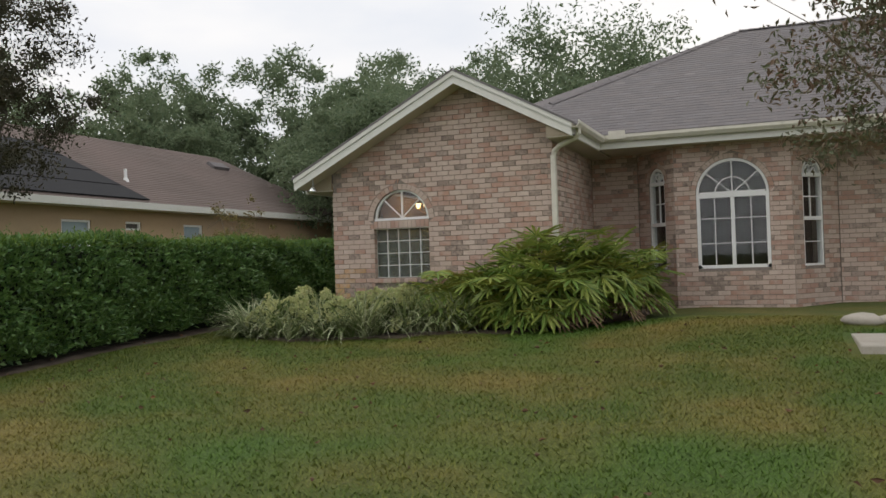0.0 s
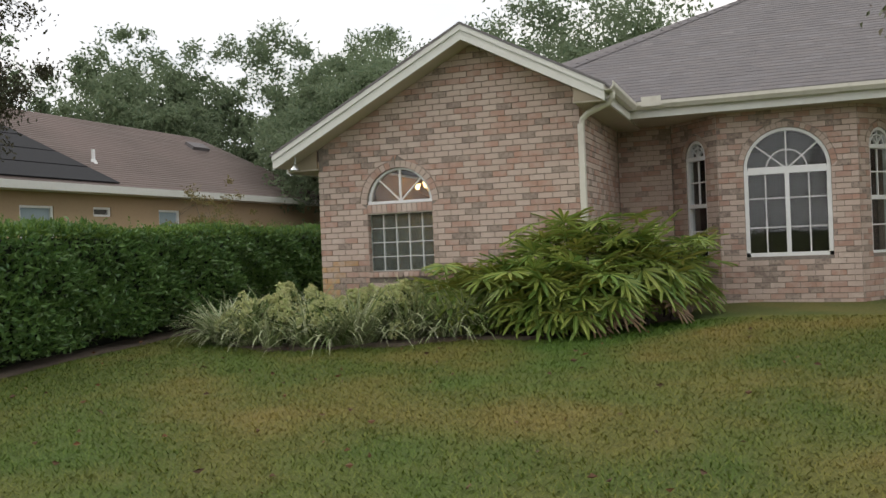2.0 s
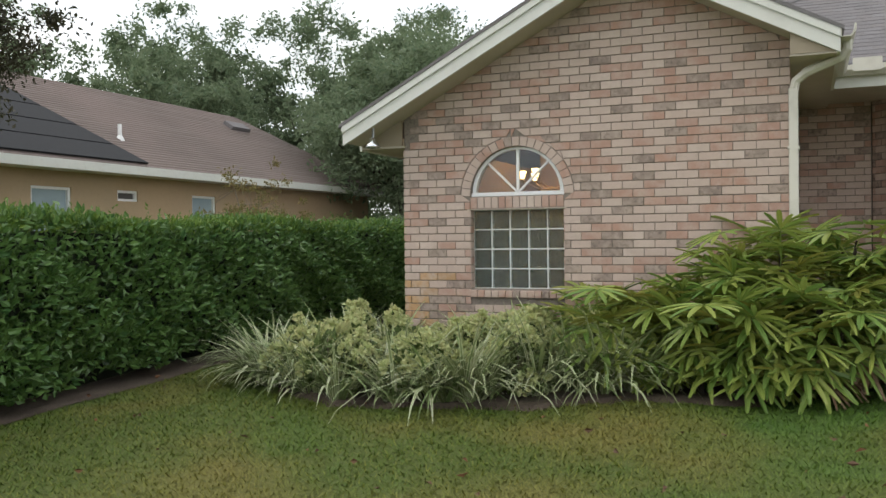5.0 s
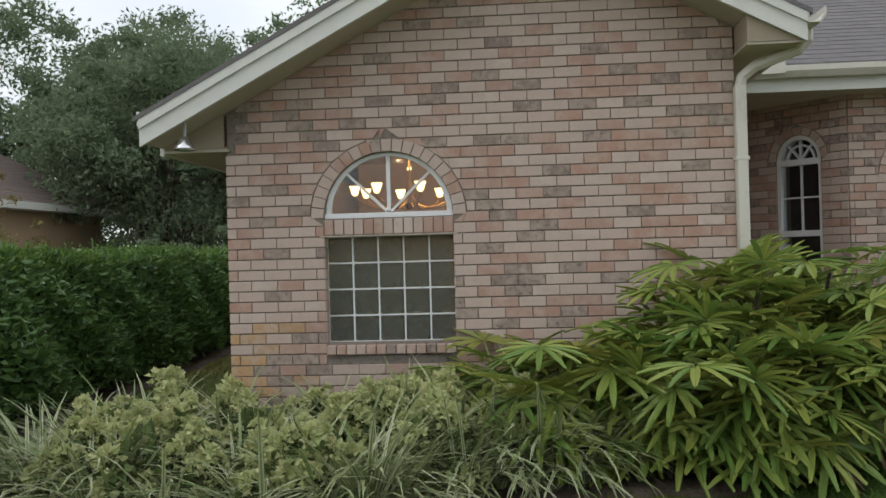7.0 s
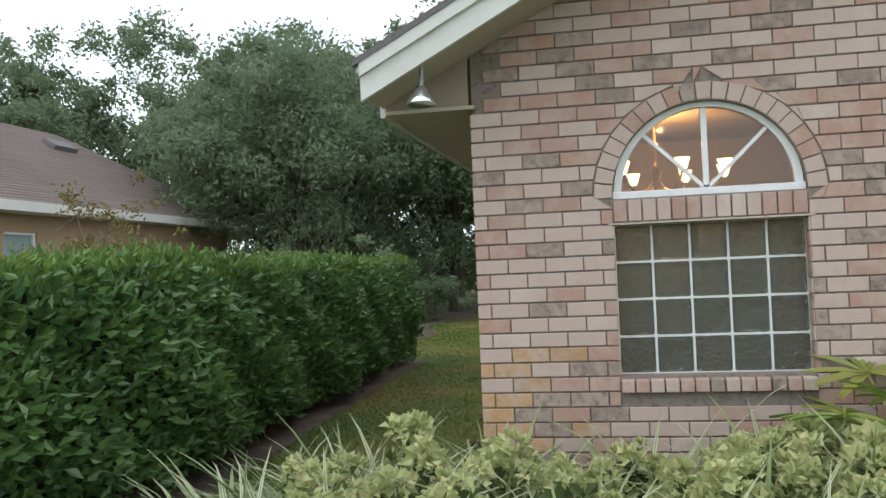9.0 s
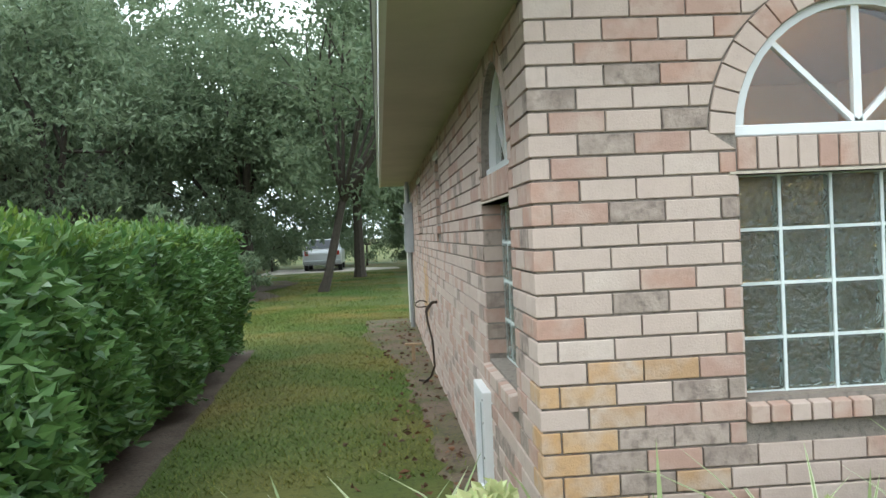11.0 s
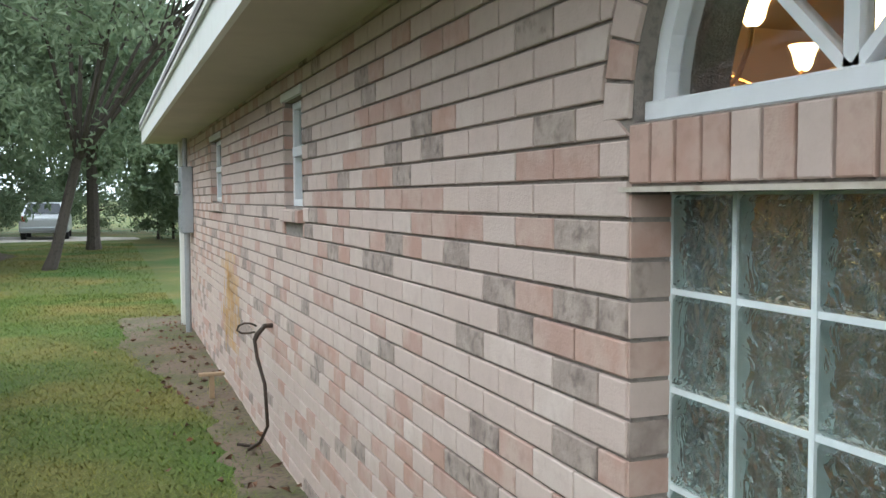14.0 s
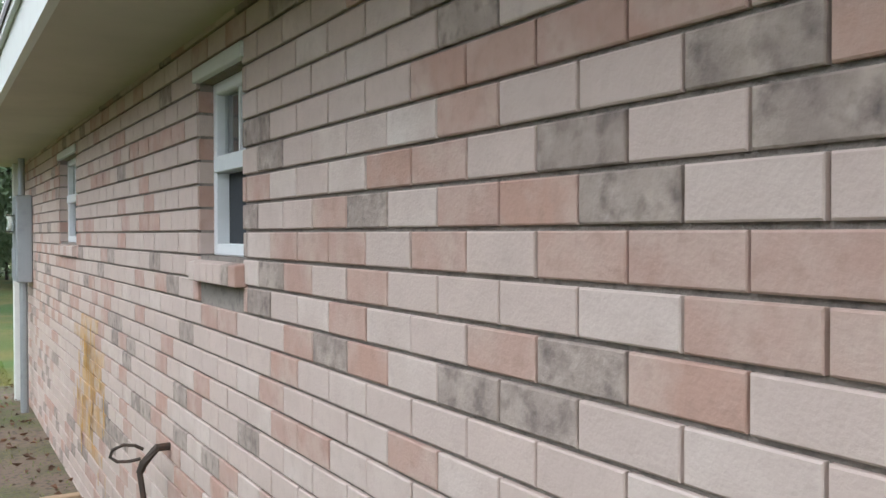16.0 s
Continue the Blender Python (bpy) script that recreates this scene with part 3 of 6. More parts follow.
def brick_shape(q, put, w_face=0.0, w_back=0.022, gap=GAP, chamfer=0.0035):
    """Vertices and faces of one brick from its outline with half a joint all round and worn front edges."""
    cu, cv = sum(p[0] for p in q) / 4, sum(p[1] for p in q) / 4
    su, sv = max(p[0] for p in q) - min(p[0] for p in q), max(p[1] for p in q) - min(p[1] for p in q)
    ku, kv = max(0.3, 1 - (0.0065 if su > sv else gap) / max(su, 1e-3)), max(0.3, 1 - gap / max(sv, 1e-3))
    a = [(cu + (u - cu) * ku, cv + (v - cv) * kv) for u, v in q]
    ju, jv = max(0.3, 1 - chamfer / max(su, 1e-3)), max(0.3, 1 - 2 * chamfer / max(sv, 1e-3))
    b = [(cu + (u - cu) * ju, cv + (v - cv) * jv) for u, v in a]
    V = [put(u, v, w_back) for u, v in a] + [put(u, v, w_face + chamfer * 0.7) for u, v in a] + [put(u, v, w_face) for u, v in b]
    o, x, z = (Vector(put(*p)) for p in ((0, 0, 0), (1, 0, 0), (0, 1, 0)))
    n = Vector(put(0, 0, -1)) - o
    F = [(8, 9, 10, 11)] + [(4 + i, 4 + (i + 1) % 4, 8 + (i + 1) % 4, 8 + i) for i in range(4)] + [(i, (i + 1) % 4, 4 + (i + 1) % 4, 4 + i) for i in range(4)]
    if (x - o).cross(z - o).dot(n) < 0:
        F = [f[::-1] for f in F]
    return V, F


BRICK_MATS = [M["brick_pale"], M["brick_pink"], M["brick_grey"], M["brick_ochre"]]
brick_dice = random.Random(11)


def brick_kind(pale=0.62, pink=0.25):
    d = brick_dice.random()
    return 0 if d < pale else 1 if d < pale + pink else 2


def lay(parent, quads, put, own, kinds=None, name="brick"):
    """Bricks: those for which own(u, v) holds are objects on shared meshes, the rest are one joined part."""
    shared, V, F, I, made = {}, [], [], [], 0
    for n, q in enumerate(quads):
        k = kinds(q) if kinds else brick_kind()
        cu, cv = sum(p[0] for p in q) / 4, sum(p[1] for p in q) / 4
        jit = brick_dice.uniform(-0.0012, 0.0012)
        if own(cu, cv) and made < 300:
            key = (k, *(round(p[0] - cu, 3) for p in q), *(round(p[1] - cv, 3) for p in q))
            if key not in shared:
                v, f = brick_shape([(p[0] - cu, p[1] - cv) for p in q], put)
                o = Vector(put(0, 0, 0))
                shared[key] = mesh_of(name, [tuple(Vector(p) - o) for p in v], f, BRICK_MATS[k])
            ob = new(name, shared[key])
            ob.location = put(cu, cv, jit)
            ob.parent = parent
            made += 1
        else:
            v, f = brick_shape(q, put, jit, 0.022)
            F += [tuple(i + len(V) for i in g) for g in f]
            V += v
            I += [k] * len(f)
    if V:
        soup(name + "work", V, F, BRICK_MATS, parent, kind="stuff", idx=I)


def ring_quads(cu, spring, r0, r1, n):
    out = []
    for i in range(n):
        a, b = math.pi * (1 - i / n), math.pi * (1 - (i + 1) / n)
        out.append([(cu + r0 * math.cos(a), spring + r0 * math.sin(a)), (cu + r0 * math.cos(b), spring + r0 * math.sin(b)),
                    (cu + r1 * math.cos(b), spring + r1 * math.sin(b)), (cu + r1 * math.cos(a), spring + r1 * math.sin(a))])
    return out


def wall_body(name, put, u0, u1, v0, tops, openings, label):
    """Mortar and backing of a wall as upright strips between the cuts, open at the openings.
    tops(u): the wall's height there. openings: (u0, u1, [(v0, v1), ...] or arch (u0, u1, bottom, spring))."""
    bm = bmesh.new()
    cuts = {u0, u1}
    for a, b, spans, arch in openings:
        cuts |= {a, b}
        if arch:
            cuts |= {a + (b - a) * (1 - math.cos(math.pi * i / 20)) / 2 for i in range(21)}
    for c in tops.kinks:
        cuts.add(c)
    cuts = sorted(c for c in cuts if u0 <= c <= u1)
    for a, b in zip(cuts, cuts[1:]):
        if b - a < 1e-5:
            continue
        solid = [(v0, v0, tops(a + 1e-6), tops(b - 1e-6))]
        for oa, ob_, spans, arch in openings:
            if not (oa - 1e-6 <= a and b <= ob_ + 1e-6):
                continue
            for lo, hi in spans:
                rest = []
                for s in solid:
                    rest += [(s[0], s[1], lo, lo), (hi, hi, s[2], s[3])]
                solid = [s for s in rest if s[2] - s[0] > 1e-4 or s[3] - s[1] > 1e-4]
            if arch:
                lo, spring = arch
                c, r = (oa + ob_) / 2, (ob_ - oa) / 2
                h = [spring + math.sqrt(max(0, r * r - (u - c) ** 2)) for u in (a, b)]
                rest = []
                for s in solid:
                    if s[0] < lo + 1e-3 and s[2] > lo:
                        rest += [(s[0], s[1], lo, lo), (h[0], h[1], s[2], s[3])]
                    else:
                        rest.append(s)
                solid = [s for s in rest if s[2] - s[0] > 1e-4 or s[3] - s[1] > 1e-4]
        for s in solid:
            prism(bm, [(a, s[0]), (b, s[1]), (b, s[3]), (a, s[2])], put, 0.011, WALL_T)
    return tagged(part(name, bm, M["mortar"]), label, "wall", kind="structure")


class Top:
    def __init__(self, f, kinks=()):
        self.f, self.kinks = f, kinks

    def __call__(self, u):
        return self.f(u)


# window places shared by both faces of the corner room
GZ0, GZ1 = 0.826, 1.630          # glass block opening
SOLD0, SOLD1 = 1.642, 1.765      # upright bricks over it
SPRING, AR = 1.772, 0.485        # fanlight
FX, SY = 0.750, 0.520            # near edges of the openings
WIN_W = 0.985
DROP = 0.022                     # the side opening sits a little lower


def side_win_put(u, v, w):
    return side_put(u, v - DROP, w)


def gable_top(u):
    return RIDGE_Z - 0.16 - SLOPE * abs(u - RIDGE_X)


def first_front(r):
    return 0.1766 if r % 2 == 0 else 0.075


def first_side(r):
    return 0.0925 if r % 2 == 0 else 0.194


W1, W2 = (4.6, 5.1, 1.553, 2.14), (8.0, 8.8, 1.57, 2.14)
EAVE = 2.34
wall_front = wall_body("wall_front", front_put, 0.011, WX - 0.011, -0.35, Top(gable_top, (RIDGE_X,)),
                       [(FX, FX + WIN_W, [(GZ0, GZ1)], (SOLD1, SPRING))], "pale pinkish brick gable wall with a fanlight and glass blocks")
wall_side = wall_body("wall_side", side_put, WALL_T, DEPTH, -0.35, Top(lambda u: EAVE),
                      [(SY, SY + WIN_W, [(GZ0 - DROP, GZ1 - DROP)], (SOLD1 - DROP, SPRING - DROP)), (W1[0], W1[1], [W1[2:]], None), (W2[0], W2[1], [W2[2:]], None)],
                      "long pale pinkish brick side wall under the eaves")


def window_holes(a, drop=0.0):
    return [arch_hole(a, a + WIN_W, GZ0 - 0.085 - drop, SPRING - drop, AR + 0.112)]


front_quads = rows_of(0.075, WX, -0.014, 3.87, first_front, window_holes(FX),
                      left=lambda v: max(0.075, RIDGE_X - (RIDGE_Z - 0.17 - v) / SLOPE), right=lambda v: min(WX, RIDGE_X + (RIDGE_Z - 0.17 - v) / SLOPE))
side_quads = rows_of(0.0925, DEPTH, -0.014, EAVE - 0.01, first_side,
                     window_holes(SY, DROP) + [rect_hole(W1[0], W1[1], W1[2] - 0.09, W1[3] + 0.005), rect_hole(W2[0], W2[1], W2[2] - 0.09, W2[3] + 0.005)])


def corner_clean(quads, first):
    """Takes away the first brick of each row up to its first joint: the corner bricks fill that."""
    out = []
    for q in quads:
        r = int((q[0][1] - C0 + 0.01) / COURSE)
        if q[1][0] <= first(r) + 0.004 and q[1][0] < 0.21:
            continue
        out.append(q)
    return out


front_quads, side_quads = corner_clean(front_quads, first_front), corner_clean(side_quads, first_side)


# rows of the wall where single bricks stand out: spans along the wall of salmon (1) and grey (2) ones
FRONT_MARKS = {15: ((0.28, 0.48, 2),), 16: ((0.38, 0.6, 1),), 19: ((0.07, 0.28, 1), (0.28, 0.48, 2)), 21: ((0.07, 0.28, 1),), 22: ((0.17, 0.38, 2), (0.38, 0.6, 1)),
               23: ((0.07, 0.28, 1), (0.48, 0.69, 2)), 25: ((0.28, 0.48, 2), (0.48, 0.69, 1))}
SIDE_MARKS = {16: ((1.5, 1.9, 1), (1.9, 2.11, 2)), 17: ((1.5, 1.8, 2), (1.8, 2.0, 1), (2.0, 2.21, 2), (3.02, 3.43, 2)), 18: ((2.3, 2.51, 2), (2.72, 2.92, 1), (2.92, 3.12, 2), (3.12, 3.33, 1)),
              19: ((1.6, 1.8, 2), (1.8, 2.0, 1), (2.2, 2.62, 1), (2.62, 2.82, 1)), 20: ((2.5, 3.12, 1), (3.33, 3.53, 1)), 21: ((1.6, 2.01, 1), (2.82, 3.02, 2), (3.02, 3.43, 1)),
              22: ((1.7, 1.9, 2), (2.51, 2.72, 2), (2.92, 3.12, 2), (3.33, 3.73, 1)), 23: ((2.4, 2.61, 1), (2.61, 2.82, 2), (3.22, 3.43, 1)), 24: ((2.7, 3.53, 1),), 25: ((1.9, 2.1, 2), (3.2, 3.43, 2))}


def marked(marks, cu, cv):
    for a, c, k in marks.get(int((cv - C0) / COURSE), ()):
        if a < cu < c:
            return k
    return None


def front_kinds(q):
    cu, cv = (q[0][0] + q[1][0]) / 2, (q[0][1] + q[3][1]) / 2
    k = brick_kind(0.5, 0.34)
    if cu < 0.62 and 0.43 < cv < 0.96 and brick_dice.random() < 0.85 - cu:
        return 3
    if cu < 0.7 and 1.1 < cv < 2.05:
        return marked(FRONT_MARKS, cu, cv) or 0
    return k


def side_kinds(q):
    cu, cv = (q[0][0] + q[1][0]) / 2, (q[0][1] + q[3][1]) / 2
    k = brick_kind(0.64, 0.25)
    if abs(cu - 7.5) < 0.55 and 0.35 < cv < 1.15 and brick_dice.random() < 1.0 - 1.4 * abs(cu - 7.5):
        return 3
    if 1.5 < cu < 3.7 and 1.24 < cv < 2.05:
        return marked(SIDE_MARKS, cu, cv) or 0
    return k


lay(wall_front, front_quads, front_put, lambda u, v: u < 2.6 and 0.4 < v < 2.1, front_kinds)
lay(wall_side, side_quads, side_put, lambda u, v: 1.5 < u < 4.2 and 0.75 < v < 2.2, side_kinds)
for put, a, parent in ((front_put, FX, wall_front), (side_win_put, SY, wall_side)):
    lay(parent, ring_quads(a + WIN_W / 2, SPRING, AR + 0.008, AR + 0.108, 21), put, lambda u, v: True, name="arch_brick")
    n = 13
    lay(parent, [[(a + WIN_W * i / n, SOLD0), (a + WIN_W * (i + 1) / n, SOLD0), (a + WIN_W * (i + 1) / n, SOLD1), (a + WIN_W * i / n, SOLD1)] for i in range(n)],
        put, lambda u, v: True, lambda q: 0 if brick_dice.random() < 0.4 else 1, name="soldier_brick")

# corner bricks, which show on both faces
for r in range(0, 29):
    z0, z1 = C0 + r * COURSE + GAP / 2, C0 + (r + 1) * COURSE - GAP / 2
    lx, ly = (0.172, 0.088) if r % 2 == 0 else (0.0705, 0.1895)
    bm = boxed(0, lx, 0, ly, z0, z1)
    bmesh.ops.bevel(bm, geom=bm.edges[:], offset=0.003, segments=1, affect="EDGES")
    k = 3 if 7 <= r <= 11 and r != 10 else {19: 1, 20: 1, 24: 2, 17: 1, 14: 1}.get(r, 0)
    part("corner_brick", bm, BRICK_MATS[k], wall_front)

# reveals of the openings and their sloping brick sills
def sill_bricks(parent, put, u0, u1, top, n, out=0.03, deep=0.13):
    for i in range(n):
        a, b = u0 + (u1 - u0) * i / n + 0.004, u0 + (u1 - u0) * (i + 1) / n - 0.004
        bm = bmesh.new()
        vs = [bm.verts.new(put(u, v, w)) for u in (a, b) for v, w in ((top - 0.085, -out), (top - 0.022, -out), (top + 0.004, deep), (top - 0.085, deep))]
        bm.faces.new(vs[:4]), bm.faces.new(vs[4:][::-1])
        for j in range(4):
            bm.faces.new((vs[j], vs[4 + j], vs[4 + (j + 1) % 4], vs[(j + 1) % 4]))
        part("sill_brick", bm, BRICK_MATS[brick_kind(0.6, 0.35)], parent, bevel=0.003)


def reveal_bricks(parent, put, u, v0, v1, side, deep=0.1):
    """Brick ends showing on the jamb of an opening."""
    V, F, I = [], [], []
    r = int(math.floor((v0 - C0) / COURSE))
    while C0 + r * COURSE < v1:
        a, b = max(v0, C0 + r * COURSE) + 0.005, min(v1, C0 + (r + 1) * COURSE) - 0.005
        r += 1
        if b - a < 0.015:
            continue
        pts = [put(u + s * side, v, w) for s in (-0.004, 0.004) for v, w in ((a, 0.006), (b, 0.006), (b, deep), (a, deep))]
        n = len(V)
        V += pts
        fs = [(0, 1, 2, 3), (7, 6, 5, 4), (0, 4, 5, 1), (1, 5, 6, 2), (2, 6, 7, 3), (3, 7, 4, 0)]
        F += [tuple(n + i for i in f) for f in fs]
        I += [brick_kind(0.5, 0.3)] * 6
    soup("jamb_bricks", V, F, BRICK_MATS, parent, kind="stuff", idx=I)


for put, a, parent, drop in ((front_put, FX, wall_front, 0.0), (side_put, SY, wall_side, DROP)):
    sill_bricks(parent, put, a, a + WIN_W, GZ0 - drop, 13)
    reveal_bricks(parent, put, a, GZ0 - drop, GZ1 - drop, 1)
    reveal_bricks(parent, put, a + WIN_W, GZ0 - drop, GZ1 - drop, -1)
for w in (W1, W2):
    sill_bricks(wall_side, side_put, w[0] - 0.02, w[1] + 0.02, w[2], 7 if w is W1 else 13)
    reveal_bricks(wall_side, side_put, w[0], w[2], w[3], 1)
    reveal_bricks(wall_side, side_put, w[1], w[2], w[3], -1)

# ---------------- recess and bay ----------------
BAY = dict(left=(4.66, 3.05), a=(5.39, 2.16), b=(7.27, 2.16), right=(8.0, 3.05))
BAY_TOP = 2.97
RECESS_Y = 3.05
return_wall = wall_body("wall_return", return_put, WALL_T, RECESS_Y, -0.3, Top(lambda u: BAY_TOP), [], "pale pinkish brick return wall beside the downspout")
lay(return_wall, rows_of(0.0, RECESS_Y, -0.014, BAY_TOP, first_side, []), return_put, lambda u, v: False)
CW = (5.75, 6.91, 0.795, 2.03)      # middle window
for nm, p0, p1, win, txt in (("wall_recess", (WX, RECESS_Y), BAY["left"], None, "shaded brick wall between the gable and the bay"),
                             ("wall_bay_west", BAY["left"], BAY["a"], (0.36, 0.86), "angled brick side of the bay with a narrow arched window"),
                             ("wall_bay_middle", BAY["a"], BAY["b"], (CW[0] - 5.39, CW[1] - 5.39), "brick front of the bay with a large arched window"),
                             ("wall_bay_east", BAY["b"], BAY["right"], (0.25, 0.75), "angled brick side of the bay with a narrow arched window"),
                             ("wall_entry", BAY["right"], (14.5, RECESS_Y), None, "shaded brick wall beyond the bay")):
    put, ln = line_put(*p0, *p1)
    ops, holes = [], []
    if win:
        spring = CW[3] + 0.02 if nm == "wall_bay_middle" else 2.32
        rr = (win[1] - win[0]) / 2
        ops = [(win[0], win[1], [], (CW[2], spring))]
        holes = [arch_hole(win[0], win[1], CW[2] - 0.01, spring, rr + 0.092)]
    wb = wall_body(nm, put, 0.0, ln, -0.3, Top(lambda u: BAY_TOP), ops, txt)
    lay(wb, rows_of(0.004, ln - 0.004, 0.02, BAY_TOP, lambda r: 0.05 if r % 2 else 0.1516, holes), put, lambda u, v: nm in ("wall_recess", "wall_bay_middle") and 0.8 < v < 2.8, lambda q: brick_kind(0.5, 0.33))
    if win:
        lay(wb, ring_quads((win[0] + win[1]) / 2, spring, rr + 0.006, rr + 0.088, 9 if rr < 0.3 else 25), put, lambda u, v: True, name="arch_brick")

# closing walls of the house, out of sight
bm = bmesh.new()
box(bm, 0.02, 14.4, DEPTH - 0.2, DEPTH, -0.3, 2.33)
box(bm, 14.2, 14.5, 3.3, DEPTH, -0.3, 2.88)
tagged(part("wall_back", bm, M["mortar"]), "plain back walls of the brick house", "wall", kind="structure")

# ---------------- windows of the corner room ----------------
def frame_strip(bm, put, pts, wid, w0, w1):
    """A bar of even width along an open outline (u, v), mitred at its bends."""
    ring = []
    for i, (a, c) in enumerate(pts):
        p, q = pts[max(i - 1, 0)], pts[min(i + 1, len(pts) - 1)]
        n = Vector((-(q[1] - p[1]), q[0] - p[0])).normalized() * wid / 2
        ring.append([bm.verts.new(put(a + s * n.x, c + s * n.y, w)) for s, w in ((-1, w0), (1, w0), (1, w1), (-1, w1))])
    for r0, r1 in zip(ring, ring[1:]):
        for k in range(4):
            bm.faces.new((r0[k], r0[(k + 1) % 4], r1[(k + 1) % 4], r1[k]))
    bm.faces.new(ring[0]), bm.faces.new(ring[-1][::-1])


def arc(cu, cv, r, a0=180, a1=0, n=20):
    return [(cu + r * math.cos(radians(a0 + (a1 - a0) * i / n)), cv + r * math.sin(radians(a0 + (a1 - a0) * i / n))) for i in range(n + 1)]


def pane_part(name, put, pts, w, parent, thick=0.005):
    bm = bmesh.new()
    prism(bm, pts, put, w, w + thick)
    ob = part(name, bm, M["pane"], parent)
    ob.visible_shadow = False
    return ob


def fanlight(put, a, label, name):
    th = thing(name, put(a + WIN_W / 2, SPRING, 0.06), label, "window", kind="structure")
    c = a + WIN_W / 2
    bm = bmesh.new()
    frame_strip(bm, put, arc(c, SPRING + 0.02, AR - 0.02), 0.04, 0.05, 0.11)
    part("window_frame", bm, M["vinyl"], th)
    part_bm = bmesh.new()
    prism(part_bm, [(a, SPRING - 0.004), (a + WIN_W, SPRING - 0.004), (a + WIN_W, SPRING + 0.036), (a, SPRING + 0.036)], put, 0.035, 0.115)
    part("window_sill", part_bm, M["vinyl"], th, bevel=0.004)
    for ang in (90, 45, 135):
        bm = bmesh.new()
        w = 0.03 if ang == 90 else 0.02
        frame_strip(bm, put, [(c, SPRING + 0.03), (c + (AR - 0.03) * math.cos(radians(ang)), SPRING + 0.02 + (AR - 0.03) * math.sin(radians(ang)))], w, 0.066, 0.098)
        part("muntin", bm, M["vinyl"], th)
    for a0, a1 in ((180, 135), (135, 90), (90, 45), (45, 0)):
        pane_part("pane", put, arc(c, SPRING + 0.02, AR - 0.03, a0, a1, 6) + [(c, SPRING + 0.02)], 0.08, th)


def block_window(put, a, label, name):
    th = thing(name, put(a + WIN_W / 2, GZ0, 0.1), label, "window", kind="structure")
    nx, nz = 5, 4
    pu, pv = WIN_W / nx, (GZ1 - GZ0) / nz
    bars = bmesh.new()
    for i in range(nx + 1):
        u = a + pu * i
        prism(bars, [(max(a, u - 0.006), GZ0), (min(a + WIN_W, u + 0.006), GZ0), (min(a + WIN_W, u + 0.006), GZ1), (max(a, u - 0.006), GZ1)], put, 0.1, 0.17)
    for j in range(nz + 1):
        v = GZ0 + pv * j
        prism(bars, [(a, max(GZ0, v - 0.006)), (a + WIN_W, max(GZ0, v - 0.006)), (a + WIN_W, min(GZ1, v + 0.006)), (a, min(GZ1, v + 0.006))], put, 0.103, 0.167)
    part("joints", bars, M["grout"], th, "pale mortar joints")
    for i in range(nx):
        for j in range(nz):
            u0, v0 = a + pu * i + 0.0055, GZ0 + pv * j + 0.0055
            u1, v1 = a + pu * (i + 1) - 0.0055, GZ0 + pv * (j + 1) - 0.0055
            bm = bmesh.new()
            prism(bm, [(u0, v0), (u1, v0), (u1, v1), (u0, v1)], put, 0.098, 0.172)
            ob = part("glass_block", bm, M["block"], th, bevel=0.01)
            ob.visible_shadow = False
    bm = bmesh.new()
    prism(bm, [(a - 0.03, GZ1), (a + WIN_W + 0.03, GZ1), (a + WIN_W + 0.03, GZ1 + 0.01), (a - 0.03, GZ1 + 0.01)], put, -0.004, 0.12)
    part("lintel", bm, M["steel_lintel"], th, "thin rusty steel lintel")


fanlight(front_put, FX, "white half-round fanlight glowing with lamplight", "window_1")
block_window(front_put, FX, "glass block window with pale joints in brick", "window_2")
fanlight(side_win_put, SY, "white half-round fanlight in the side wall", "window_3")
block_window(side_win_put, SY, "greenish glass block window in the side wall", "window_4")


